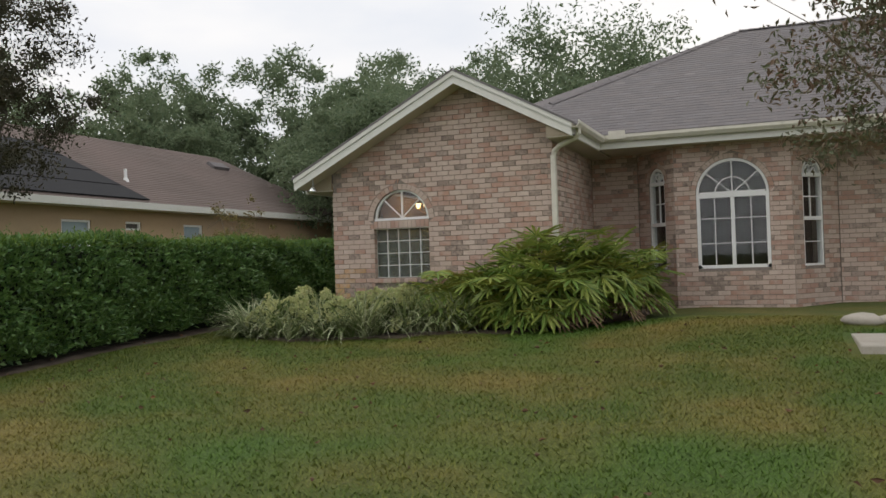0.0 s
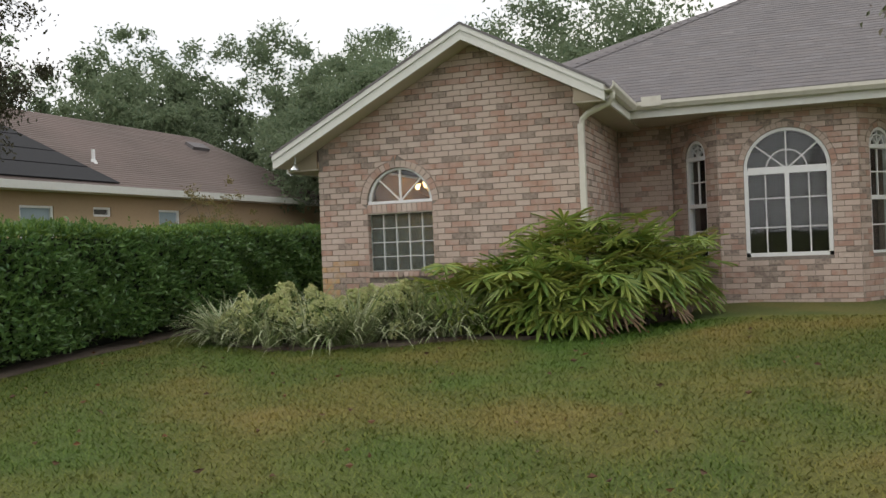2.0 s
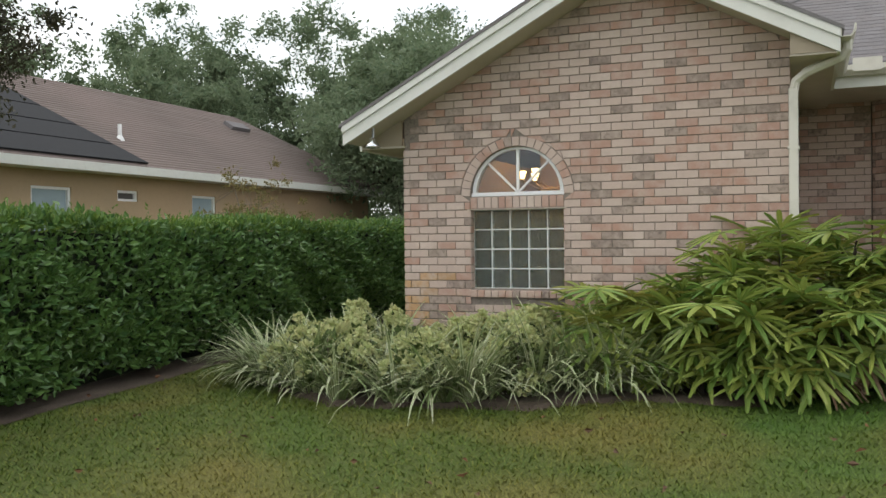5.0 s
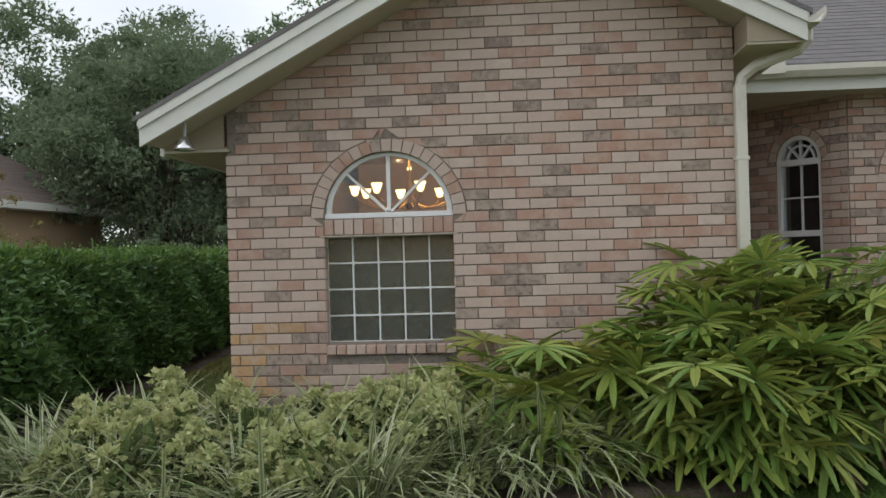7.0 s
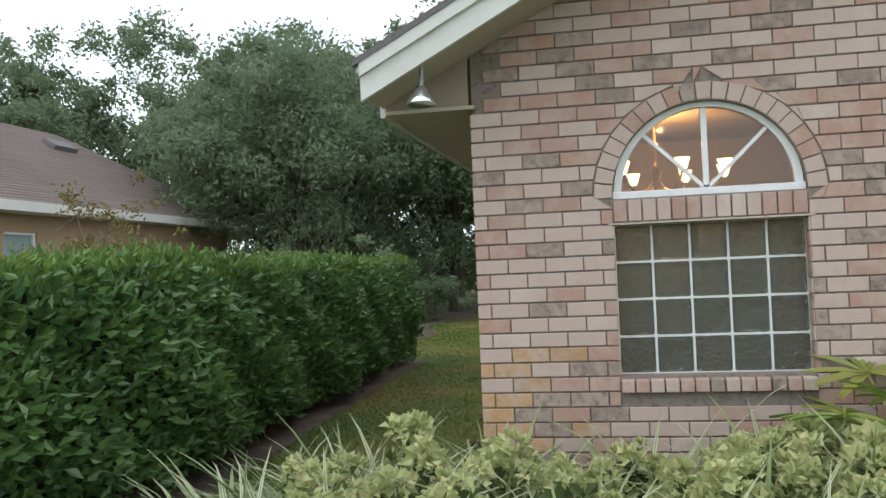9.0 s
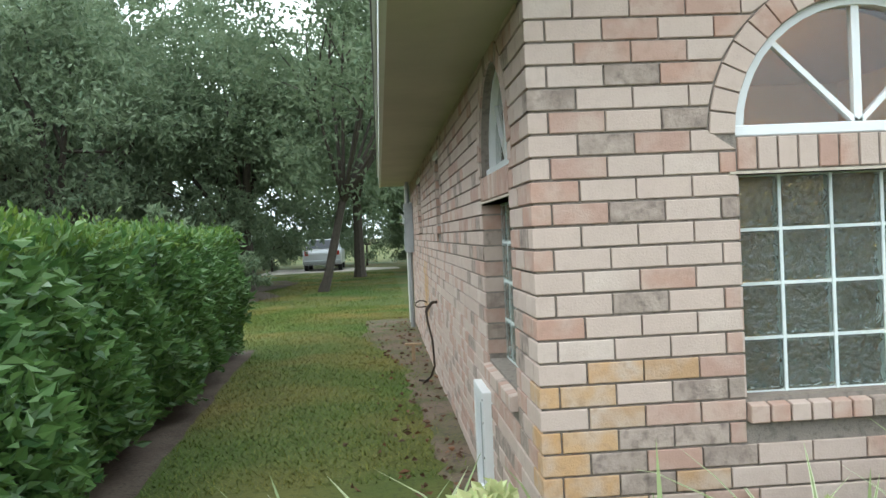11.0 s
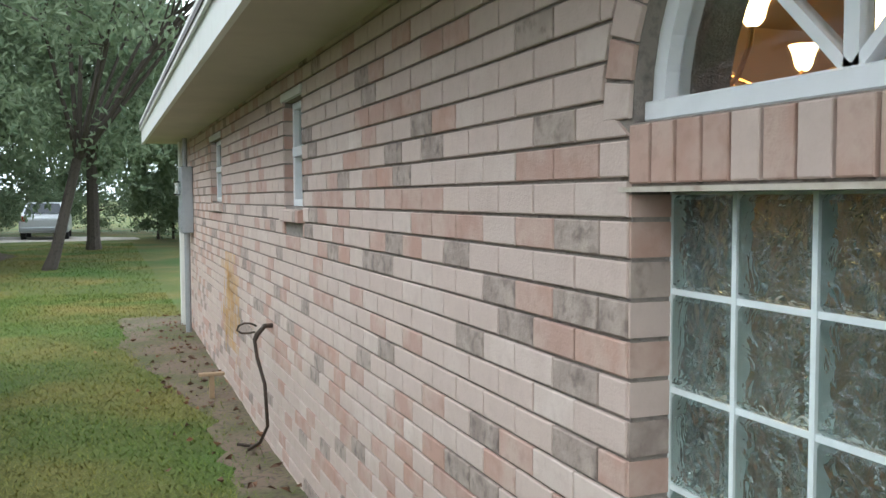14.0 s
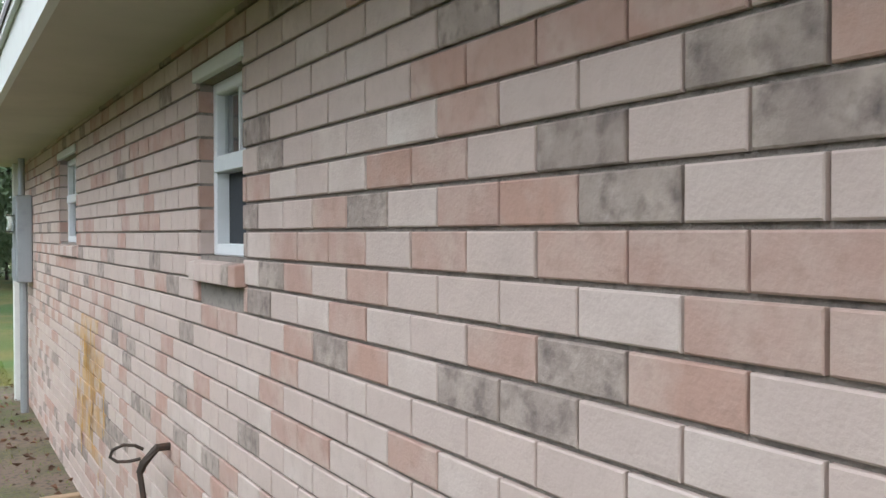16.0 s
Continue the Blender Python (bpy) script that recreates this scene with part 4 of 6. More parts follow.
def sash_window(name, w, label):
    u0, u1, v0, v1 = w
    put, th = side_put, thing(name, (0.06, (w[0] + w[1]) / 2, w[2]), label, "window", kind="structure")
    vm = v0 + (v1 - v0) * 0.52
    for nm, q in (("jamb", (u0, u0 + 0.035, v0, v1)), ("jamb", (u1 - 0.035, u1, v0, v1)), ("head", (u0 + 0.035, u1 - 0.035, v1 - 0.04, v1)), ("sill", (u0 + 0.035, u1 - 0.035, v0, v0 + 0.04)), ("meeting_rail", (u0 + 0.035, u1 - 0.035, vm - 0.025, vm + 0.03))):
        bm = bmesh.new()
        prism(bm, [(q[0], q[2]), (q[1], q[2]), (q[1], q[3]), (q[0], q[3])], put, 0.055 if nm != "meeting_rail" else 0.045, 0.13)
        part(nm, bm, M["vinyl"], th, bevel=0.004)
    n = 2 if u1 - u0 < 0.7 else 3
    for i in range(1, n):
        u = u0 + (u1 - u0) * i / n
        bm = bmesh.new()
        prism(bm, [(u - 0.009, vm), (u + 0.009, vm), (u + 0.009, v1 - 0.03), (u - 0.009, v1 - 0.03)], put, 0.07, 0.095)
        part("muntin", bm, M["vinyl"], th)
    pane_part("pane", put, [(u0 + 0.02, vm), (u1 - 0.02, vm), (u1 - 0.02, v1 - 0.02), (u0 + 0.02, v1 - 0.02)], 0.085, th)
    pane_part("pane", put, [(u0 + 0.02, v0 + 0.02), (u1 - 0.02, v0 + 0.02), (u1 - 0.02, vm), (u0 + 0.02, vm)], 0.105, th)
    bm = bmesh.new()
    prism(bm, [(u0 + 0.03, v0 + 0.035), (u1 - 0.03, v0 + 0.035), (u1 - 0.03, v1 - 0.035), (u0 + 0.03, v1 - 0.035)], put, 0.1, 0.103)
    part("insect_screen", bm, M["screen"], th, "dark insect screen")
    bm = bmesh.new()
    prism(bm, [(u0 - 0.02, v1 + 0.002), (u1 + 0.02, v1 + 0.002), (u1 + 0.02, v1 + 0.05), (u0 - 0.02, v1 + 0.05)], put, -0.012, 0.05)
    part("head_trim", bm, M["white"], th, bevel=0.003)


sash_window("window_5", W1, "narrow white sash window high in the side wall")
sash_window("window_6", W2, "white sash window further along the side wall")


def bay_window(name, p0, p1, u0, u1, v0, spring, cols, label, grand=False):
    put, ln = line_put(*p0, *p1)
    c, r = (u0 + u1) / 2, (u1 - u0) / 2
    th = thing(name, put(c, v0, 0.06), label, "window", kind="structure")
    fw = 0.055 if grand else 0.035
    for nm, q in (("jamb", (u0, u0 + fw, v0, spring)), ("jamb", (u1 - fw, u1, v0, spring)), ("sill", (u0, u1, v0 - 0.005, v0 + fw))):
        bm = bmesh.new()
        prism(bm, [(q[0], q[2]), (q[1], q[2]), (q[1], q[3]), (q[0], q[3])], put, 0.02, 0.12)
        part(nm, bm, M["vinyl"], th)
    bm = bmesh.new()
    frame_strip(bm, put, arc(c, spring, r - 0.02), 0.045, 0.025, 0.12)
    part("arched_head", bm, M["vinyl"], th)
    rails = [spring - 0.02] if grand else [v0 + 0.785, spring - 0.02]
    for v in rails:
        bm = bmesh.new()
        hh = 0.05 if grand else 0.03
        prism(bm, [(u0 + fw, v - hh), (u1 - fw, v - hh), (u1 - fw, v + hh), (u0 + fw, v + hh)], put, 0.015, 0.115)
        part("transom_rail", bm, M["vinyl"], th)
    if grand:
        bm = bmesh.new()
        prism(bm, [(c - 0.03, v0), (c + 0.03, v0), (c + 0.03, spring), (c - 0.03, spring)], put, 0.018, 0.117)
        part("mullion", bm, M["vinyl"], th)
    inner = 0.22 * r / 0.6 + 0.06
    for ang in ((40, 90, 140) if grand else (50, 90, 130)):
        bm = bmesh.new()
        ca, sa = math.cos(radians(ang)), math.sin(radians(ang))
        r0 = 0.02 if not grand or ang == 90 else 0.02
        frame_strip(bm, put, [(c + r0 * ca, spring + r0 * sa), (c + (r - 0.03) * ca, spring + (r - 0.03) * sa)], 0.02, 0.05, 0.09)
        part("muntin", bm, M["vinyl"], th)
    bm = bmesh.new()
    frame_strip(bm, put, arc(c, spring, inner, n=12), 0.02, 0.052, 0.088)
    part("muntin", bm, M["vinyl"], th)
    vs = [v0 + (spring - v0) * k / 3 for k in (1, 2)] if grand else [v0 + 0.4, v0 + 0.785 + (spring - v0 - 0.8) * 0.5]
    us = [(u0 + c) / 2, (u1 + c) / 2] if grand else [c]
    for v in vs:
        bm = bmesh.new()
        prism(bm, [(u0 + fw, v - 0.009), (u1 - fw, v - 0.009), (u1 - fw, v + 0.009), (u0 + fw, v + 0.009)], put, 0.055, 0.085)
        part("muntin", bm, M["vinyl"], th)
    for u in us:
        bm = bmesh.new()
        prism(bm, [(u - 0.009, v0 + (0 if grand else 0.8)), (u + 0.009, v0 + (0 if grand else 0.8)), (u + 0.009, spring), (u - 0.009, spring)], put, 0.056, 0.084)
        part("muntin", bm, M["vinyl"], th)
    pane_part("pane", put, [(u0 + 0.01, v0), (u1 - 0.01, v0), (u1 - 0.01, spring)] + arc(c, spring, r - 0.015, 0, 180, 16) + [(u0 + 0.01, spring)], 0.07, th)


bay_window("window_7", BAY["a"], BAY["b"], CW[0] - 5.39, CW[1] - 5.39, CW[2], CW[3] + 0.02, 2, "large white arched window with a sunburst fanlight", True)
bay_window("window_8", BAY["left"], BAY["a"], 0.36, 0.86, CW[2], 2.32, 1, "narrow white arched window in the bay")
bay_window("window_9", BAY["b"], BAY["right"], 0.25, 0.75, CW[2], 2.32, 1, "narrow white arched window in the bay")

# ---------------- rooms behind the glass ----------------
def room(name, x0, x1, y0, y1, z0, z1, material, label):
    bm = bmesh.new()
    box(bm, x0, x1, y1, y1 + 0.1, z0, z1)
    box(bm, x1, x1 + 0.1, y0, y1, z0, z1)
    tagged(part(name + "_walls", bm, material), label, "wall", kind="structure")
    tagged(part(name + "_floor", boxed(x0, x1, y0, y1, z0 - 0.1, z0), M["wood"]), "wooden floor inside the house", "floor", kind="structure")
    tagged(part(name + "_ceiling", boxed(x0, x1 + 0.1, y0, y1 + 0.1, z1, z1 + 0.08), material), "plain ceiling inside the house", "ceiling", kind="structure")


room("dining", WALL_T, 3.5, WALL_T, 4.4, 0.02, 2.62, M["plaster"], "warm beige inner walls of the lit room")
# simple added boxes; their gloom comes from the dark wall colour
room("bay_room", 3.9, 14.0, 3.3, 9.0, 0.1, 2.86, M["unlit_tone"], "inner walls of the unlit room, coloured dark for its gloom")

room("back_room", WALL_T, 3.2, 4.6, 11.0, 0.05, 2.32, M["unlit_tone"], "inner walls of the back room, coloured dark for its gloom")
tagged(part("back_room_partition", boxed(WALL_T, 3.2, 4.51, 4.6, 0.05, 2.3), M["unlit_tone"]), "partition wall added inside the house, coloured dark for gloom", "wall", kind="structure")

ch = thing("chandelier", (1.1, 2.65, 2.60), "brass chandelier with glowing bell shades under the ceiling", "chandelier")
bm = bmesh.new()
lathe(bm, (1.1, 2.65, 1.95), [(0.01, 0), (0.05, 0.03), (0.07, 0.08), (0.03, 0.14), (0.05, 0.2), (0.02, 0.27), (0.012, 0.3), (0.012, 0.62), (0.06, 0.64), (0.07, 0.67)], 12)
part("stem", bm, M["brass"], ch, smooth=True)
for i in range(8):
    a = 2 * math.pi * i / 8 + 0.3
    ca, sa = math.cos(a), math.sin(a)
    bm = bmesh.new()
    tube(bm, [(1.1 + ca * q, 2.65 + sa * q, z) for q, z in ((0.04, 2.03), (0.2, 1.96), (0.38, 1.98), (0.54, 2.05), (0.58, 2.12))], 0.009, 6)
    arm = part("arm", bm, M["brass"], ch)
    bm = bmesh.new()
    lathe(bm, (1.1 + ca * 0.58, 2.65 + sa * 0.58, 2.1), [(0.018, 0), (0.034, 0.02), (0.04, 0.05), (0.052, 0.085), (0.06, 0.1), (0.054, 0.098), (0.034, 0.06), (0.012, 0.03)], 12)
    part("shade", bm, M["shade"], arm, "glowing frosted glass shade", smooth=True)
bulb_data = bpy.data.lights.new("chandelier_light", "POINT")
bulb_data.energy, bulb_data.color, bulb_data.shadow_soft_size = 95, (1.0, 0.55, 0.22), 0.02
bulb = new("chandelier_light", bulb_data)
bulb.location = (1.1, 2.65, 2.38)

# ---------------- roof ----------------
OUT_Y, OUT_X = -0.41, -0.50


def rake_z(x):
    return RIDGE_Z - SLOPE * abs(x - RIDGE_X)


def slab(name, pts, thick, material, label):
    """A roof sheet: outline of world points, thickened downwards."""
    bm = bmesh.new()
    a = [bm.verts.new(p) for p in pts]
    b = [bm.verts.new((p[0], p[1], p[2] - thick)) for p in pts]
    bm.faces.new(a), bm.faces.new(b[::-1])
    for i in range(len(pts)):
        j = (i + 1) % len(pts)
        bm.faces.new((a[i], b[i], b[j], a[j]))
    return tagged(part(name, bm, material), label, "roof", kind="structure")


ROOF_END = 12.05
RX = 4.22
gable_roof = slab("roof_gable_west", [(OUT_X - 0.03, OUT_Y - 0.03, rake_z(OUT_X - 0.03) + 0.03), (RIDGE_X, OUT_Y - 0.03, RIDGE_Z + 0.03), (RIDGE_X, ROOF_END, RIDGE_Z + 0.03), (OUT_X - 0.03, ROOF_END, rake_z(OUT_X - 0.03) + 0.03)],
     0.035, M["shingle"], "grey shingled west slope of the gable roof")
slab("roof_gable_east", [(RIDGE_X, OUT_Y - 0.03, RIDGE_Z + 0.03), (RX + 0.03, OUT_Y - 0.03, rake_z(RX + 0.03) + 0.03), (RX + 0.03, 1.72, rake_z(RX + 0.03) + 0.03), (RIDGE_X, 3.6, RIDGE_Z + 0.03)],
     0.035, M["shingle"], "grey shingled east slope of the gable roof")
E_Y, E_Z = 1.75, 3.13
HIP_X, HIP_Y = 6.38, 6.95


def main_z(y):
    return E_Z + SLOPE * (y - E_Y)


main_roof = slab("roof_main", [(4.2, E_Y, E_Z), (14.9, E_Y, E_Z), (14.9, HIP_Y, main_z(HIP_Y)), (HIP_X, HIP_Y, main_z(HIP_Y)), (2.95, 3.52, main_z(3.52)), (2.45, 3.47, main_z(3.47))],
                 0.04, M["shingle"], "large grey shingled hip roof over the bay")
slab("roof_main_west", [(2.95, 3.52, main_z(3.52)), (HIP_X, HIP_Y, main_z(HIP_Y)), (HIP_X, 11.9, main_z(HIP_Y)), (2.4, 11.9, 4.05), (2.4, 3.5, 4.04)], 0.04, M["shingle"], "grey shingled west hip of the main roof")
slab("roof_main_back", [(HIP_X, HIP_Y, main_z(HIP_Y) - 0.01), (14.9, HIP_Y, main_z(HIP_Y) - 0.01), (14.9, 11.9, 2.9), (HIP_X, 11.9, 2.9)], 0.04, M["shingle"], "grey shingled back slope of the main roof")

# shingle tabs on the front slope, course by course
V, F = [], []
dice = random.Random(5)
run = math.sqrt(1 + SLOPE ** 2)
courses = int((HIP_Y - 0.02 - E_Y) * run / 0.142)
for c in range(courses):
    y0, y1 = E_Y - 0.02 + c * 0.142 / run, E_Y + (c + 1.12) * 0.142 / run
    ym = (y0 + y1) / 2
    left = 4.2 - (ym - E_Y) if ym < 3.5 else 2.95 + (ym - 3.52)
    x = left + dice.uniform(0, 0.2)
    while x < 14.9:
        wd = dice.choice((0.16, 0.2, 0.24, 0.3))
        h = 0.012 + dice.uniform(-0.002, 0.003)
        n = len(V)
        V += [(x, y0, main_z(y0) + h), (x + wd - 0.005, y0, main_z(y0) + h), (x + wd - 0.005, y1, main_z(y1) + 0.004), (x, y1, main_z(y1) + 0.004), (x, y0, main_z(y0)), (x + wd - 0.005, y0, main_z(y0))]
        F += [(n, n + 1, n + 2, n + 3), (n + 4, n + 5, n + 1, n)]
        x += wd
soup("shingles", V, F, M["shingle"], main_roof, kind="stuff")
V, F = [], []
hip = [(2.95, 3.52), (HIP_X, HIP_Y), (14.9, HIP_Y)]
for (ax, ay), (bx, by) in zip(hip, hip[1:]):
    n_caps = int(math.hypot(bx - ax, by - ay) / 0.2)
    d = Vector((bx - ax, by - ay)).normalized()
    s = Vector((-d.y, d.x)) * 0.13
    for i in range(n_caps):
        t0, t1 = i / n_caps, (i + 1.25) / n_caps
        p, q = (ax + (bx - ax) * t0, ay + (by - ay) * t0), (ax + (bx - ax) * t1, ay + (by - ay) * t1)
        n = len(V)
        for (px, py), lift in ((p, 0.035), (q, 0.02)):
            z = main_z(min(py, HIP_Y)) + lift
            V += [(px - s.x, py - s.y, z - 0.055), (px, py, z), (px + s.x, py + s.y, z - 0.055)]
        F += [(n, n + 1, n + 4, n + 3), (n + 1, n + 2, n + 5, n + 4)]
soup("ridge_caps", V, F, M["shingle"], main_roof, kind="stuff")

# rake boards, soffits, fascia
bm = bmesh.new()
for x0, x1 in ((OUT_X, RIDGE_X), (RIDGE_X, RX)):
    z0, z1 = rake_z(x0), rake_z(x1)
    vs = [bm.verts.new(p) for p in ((x0, OUT_Y, z0 - 0.2), (x1, OUT_Y, z1 - 0.2), (x1, OUT_Y, z1 + 0.0), (x0, OUT_Y, z0 + 0.0))]
    vb = [bm.verts.new((v.co.x, OUT_Y + 0.03, v.co.z)) for v in vs]
    bm.faces.new(vs), bm.faces.new(vb[::-1])
    for i in range(4):
        bm.faces.new((vs[i], vb[i], vb[(i + 1) % 4], vs[(i + 1) % 4]))
rake = tagged(part("trim_rake", bm, M["white"]), "weathered white rake boards along the gable", "trim", kind="structure")
bm = bmesh.new()
for x0, x1 in ((OUT_X, RIDGE_X), (RIDGE_X, RX)):
    z0, z1 = rake_z(x0), rake_z(x1)
    vs = [bm.verts.new(p) for p in ((x0, OUT_Y - 0.022, z0 - 0.075), (x1, OUT_Y - 0.022, z1 - 0.075), (x1, OUT_Y - 0.022, z1 + 0.02), (x0, OUT_Y - 0.022, z0 + 0.02))]
    vb = [bm.verts.new((v.co.x, OUT_Y - 0.002, v.co.z)) for v in vs]
    bm.faces.new(vs), bm.faces.new(vb[::-1])
    for i in range(4):
        bm.faces.new((vs[i], vb[i], vb[(i + 1) % 4], vs[(i + 1) % 4]))
tagged(part("trim_drip", bm, M["white"]), "white drip moulding over the rake boards", "trim", kind="structure")
bm = bmesh.new()
for x0, x1 in ((OUT_X + 0.02, RIDGE_X), (RIDGE_X, RX)):
    prism(bm, [(x0, rake_z(x0) - 0.185), (x1, rake_z(x1) - 0.185), (x1, rake_z(x1) - 0.165), (x0, rake_z(x0) - 0.165)], front_put, OUT_Y + 0.031, 0.05)
tagged(part("soffit_gable", bm, M["soffit"]), "beige sloping soffit under the gable overhang", "soffit", kind="structure")
bm = bmesh.new()
box(bm, OUT_X + 0.031, 0.03, -0.03, ROOF_END, 2.305, 2.325)
tagged(part("soffit_side", bm, M["soffit"]), "beige boxed soffit along the side wall", "soffit", kind="structure")
bm = bmesh.new()
box(bm, OUT_X, OUT_X + 0.03, -0.03, ROOF_END, 2.292, 2.545)
box(bm, OUT_X, OUT_X + 0.03, OUT_Y + 0.032, -0.03, 2.36, 2.545)
box(bm, OUT_X - 0.022, OUT_X - 0.002, OUT_Y + 0.01, ROOF_END, 2.47, 2.575)
tagged(part("trim_fascia", bm, M["white"]), "weathered white fascia board along the side eave", "trim", kind="structure")
bm = bmesh.new()
box(bm, WX + 0.002, RX - 0.03, OUT_Y + 0.04, 0.01, 2.865, 2.882)
box(bm, WX - 0.02, RX - 0.03, 0.01, 3.1, 2.865, 2.882)
box(bm, RX - 0.03, 14.8, E_Y + 0.06, 3.1, 2.893, 2.91)
tagged(part("soffit_bay", bm, M["soffit"]), "shaded beige soffit over the bay", "soffit", kind="structure")
bm = bmesh.new()
box(bm, RX - 0.03, RX, OUT_Y + 0.04, E_Y + 0.05, 2.87, 3.05)
box(bm, RX, 14.8, E_Y + 0.03, E_Y + 0.06, 2.885, 3.11)
tagged(part("trim_bay_fascia", bm, M["white"]), "white fascia board over the bay", "trim", kind="structure")
# box end under the low end of the right-hand rake and the left-hand one, with shade in its colour
bm = bmesh.new()
prism(bm, [(WX + 0.005, 2.883), (RX - 0.032, 2.883), (RX - 0.032, max(2.89, rake_z(RX) - 0.19)), (WX + 0.005, rake_z(WX) - 0.19)], front_put, OUT_Y + 0.033, OUT_Y + 0.06)
box(bm, OUT_X + 0.032, -0.003, -0.03, 0.0, 2.326, 2.62)
box(bm, WX + 0.006, WX + 0.03, OUT_Y + 0.061, -0.002, 2.883, rake_z(WX) - 0.2)
tagged(part("trim_box_end", bm, M["soffit_shaded"]), "beige boxed ends of the eaves, darkened for shade", "trim", kind="structure")

gut = thing("gutter", (4.3, 0.9, 3.1), "pale metal gutter along the bay eave", "gutter")
prof = [(0, 0.0), (0.0, 0.105), (0.006, 0.105), (0.006, 0.006), (0.07, 0.006), (0.105, 0.06), (0.105, 0.105), (0.118, 0.105), (0.118, 0.055), (0.08, 0.0)]
bm = bmesh.new()
prism(bm, prof, lambda u, v, w: (RX + 0.003 + u, w, 2.985 + v), OUT_Y - 0.02, E_Y - 0.09)
part("return_run", bm, M["gutter"], gut)
bm = bmesh.new()
prism(bm, prof, lambda u, v, w: (w, E_Y + 0.027 - u, 3.0 + v), RX + 0.003, 14.8)
part("bay_run", bm, M["gutter"], gut)
part("rain_diverter", boxed(4.4, 4.68, E_Y - 0.11, E_Y - 0.095, 3.03, 3.17), M["gutter"], gut)
dsp = thing("downspout", (3.9, -0.06, -0.02), "white corrugated downspout on the brick corner", "downspout")
bm = bmesh.new()
tube(bm, [(4.28, -0.2, 3.0), (4.28, -0.2, 2.92), (4.23, -0.18, 2.86), (3.95, -0.08, 2.77), (3.865, -0.05, 2.7), (3.845, -0.045, 2.6)], 0.042, 8)
part("elbow", bm, M["gutter"], dsp, smooth=False)
bm = boxed(3.805, 3.885, -0.09, -0.006, 0.0, 2.64)
part("pipe", bm, M["gutter"], dsp, bevel=0.008)
for z in (0.9, 2.1):
    part("strap", boxed(3.795, 3.895, -0.093, -0.004, z, z + 0.025), M["gutter"], dsp)


# ---------------- ground ----------------
def hedge_face(y):
    return -1.83 - 0.0345 * np.clip(y + 7, 0, 20)


def axis(lo, hi, step, far):
    a = list(np.arange(lo, hi + step / 2, step))
    g, d = [], step
    while (g[-1] if g else hi) < far:
        d *= 1.5
        g.append((g[-1] if g else hi) + d)
    d, l = step, []
    while (l[-1] if l else lo) > -far:
        d *= 1.5
        l.append((l[-1] if l else lo) - d)
    return np.array(l[::-1] + a + g)


gx, gy = axis(-14, 15, 0.35, 900), axis(-20, 30, 0.35, 900)
X, Y = np.meshgrid(gx, gy)
V = np.stack([X, Y, ground_z(X, Y)], -1).reshape(-1, 3)
nx = len(gx)
i, j = np.meshgrid(np.arange(nx - 1), np.arange(len(gy) - 1))
q = (j * nx + i).ravel()
soup("ground", V, np.stack([q, q + 1, q + nx + 1, q + nx], 1), M["lawn"], label="sloping lawn with green and dry patches", kind="structure", category="ground", smooth=True)


def patch_on_ground(name, outline, material, label, lift=0.02, jag=0.1, category="ground"):
    """A sheet that follows the ground inside a wavering outline, slightly raised in its middle."""
    n = len(outline)
    c = np.mean(outline, 0)
    rim = []
    for k in range(n):
        a, b = np.array(outline[k]), np.array(outline[(k + 1) % n])
        m = max(2, int(np.linalg.norm(b - a) / 0.15))
        for s in range(m):
            p = a + (b - a) * s / m
            rim.append(p + rng.normal(size=2) * jag * 0.35)
    rim = np.array(rim)
    V, F, r = [], [], len(rim)
    for f in (1.0, 0.93, 0.7, 0.4, 0.12):
        p = c + (rim - c) * f
        V.append(np.column_stack([p, ground_z(p[:, 0], p[:, 1]) + (lift if f < 0.95 else -0.02) + rng.normal(size=r) * 0.006 * (f < 0.95)]))
    V = np.concatenate(V)
    for k in range(4):
        for s in range(r):
            F.append((k * r + s, k * r + (s + 1) % r, (k + 1) * r + (s + 1) % r, (k + 1) * r + s))
    F.append(tuple(4 * r + s for s in range(r)))
    return soup(name, V, F, material, label=label, kind="structure", category=category, smooth=True)


patch_on_ground("planting_bed", [(-1.7, -0.1), (-1.3, -1.1), (0.2, -2.15), (1.9, -1.95), (2.6, -1.35), (3.6, -1.25), (5.0, 0.4), (5.25, 2.0), (4.0, 2.1), (3.9, 0.1), (-0.1, 0.1)], M["soil"], "dark mulched soil of the planting bed", 0.03)
def strip_on_ground(name, ys, left, right, material, label, lift=0.012):
    """A ragged strip of earth between two edges that change along y."""
    V, F, m = [], [], 7
    for y in ys:
        a, c = left(y) + rng.normal() * 0.05, right(y) + rng.normal() * 0.01
        for k in range(m):
            x = a + (c - a) * k / (m - 1)
            V.append((x, y, float(ground_z(x, y)) + (lift + rng.normal() * 0.004 if 0 < k < m - 1 else -0.02 if k == 0 else lift)))
    for r in range(len(ys) - 1):
        for k in range(m - 1):
            F.append((r * m + k, r * m + k + 1, (r + 1) * m + k + 1, (r + 1) * m + k))
    soup(name, V, F, material, label=label, kind="structure", category="ground", smooth=True)


strip_on_ground("bare_strip", np.arange(0.3, 12.6, 0.2), lambda y: -0.2 - 0.02 * y - 0.5 * max(0.0, min(1, (y - 7.0) / 2.5)), lambda y: 0.03, M["dirt"], "bare dirt and leaf litter along the side wall")
strip_on_ground("hedge_soil", np.arange(-9.5, 9.2, 0.2), lambda y: float(hedge_face(y)) - 1.2, lambda y: float(hedge_face(y)) + 0.1, M["soil"], "bare dark earth under the hedge")
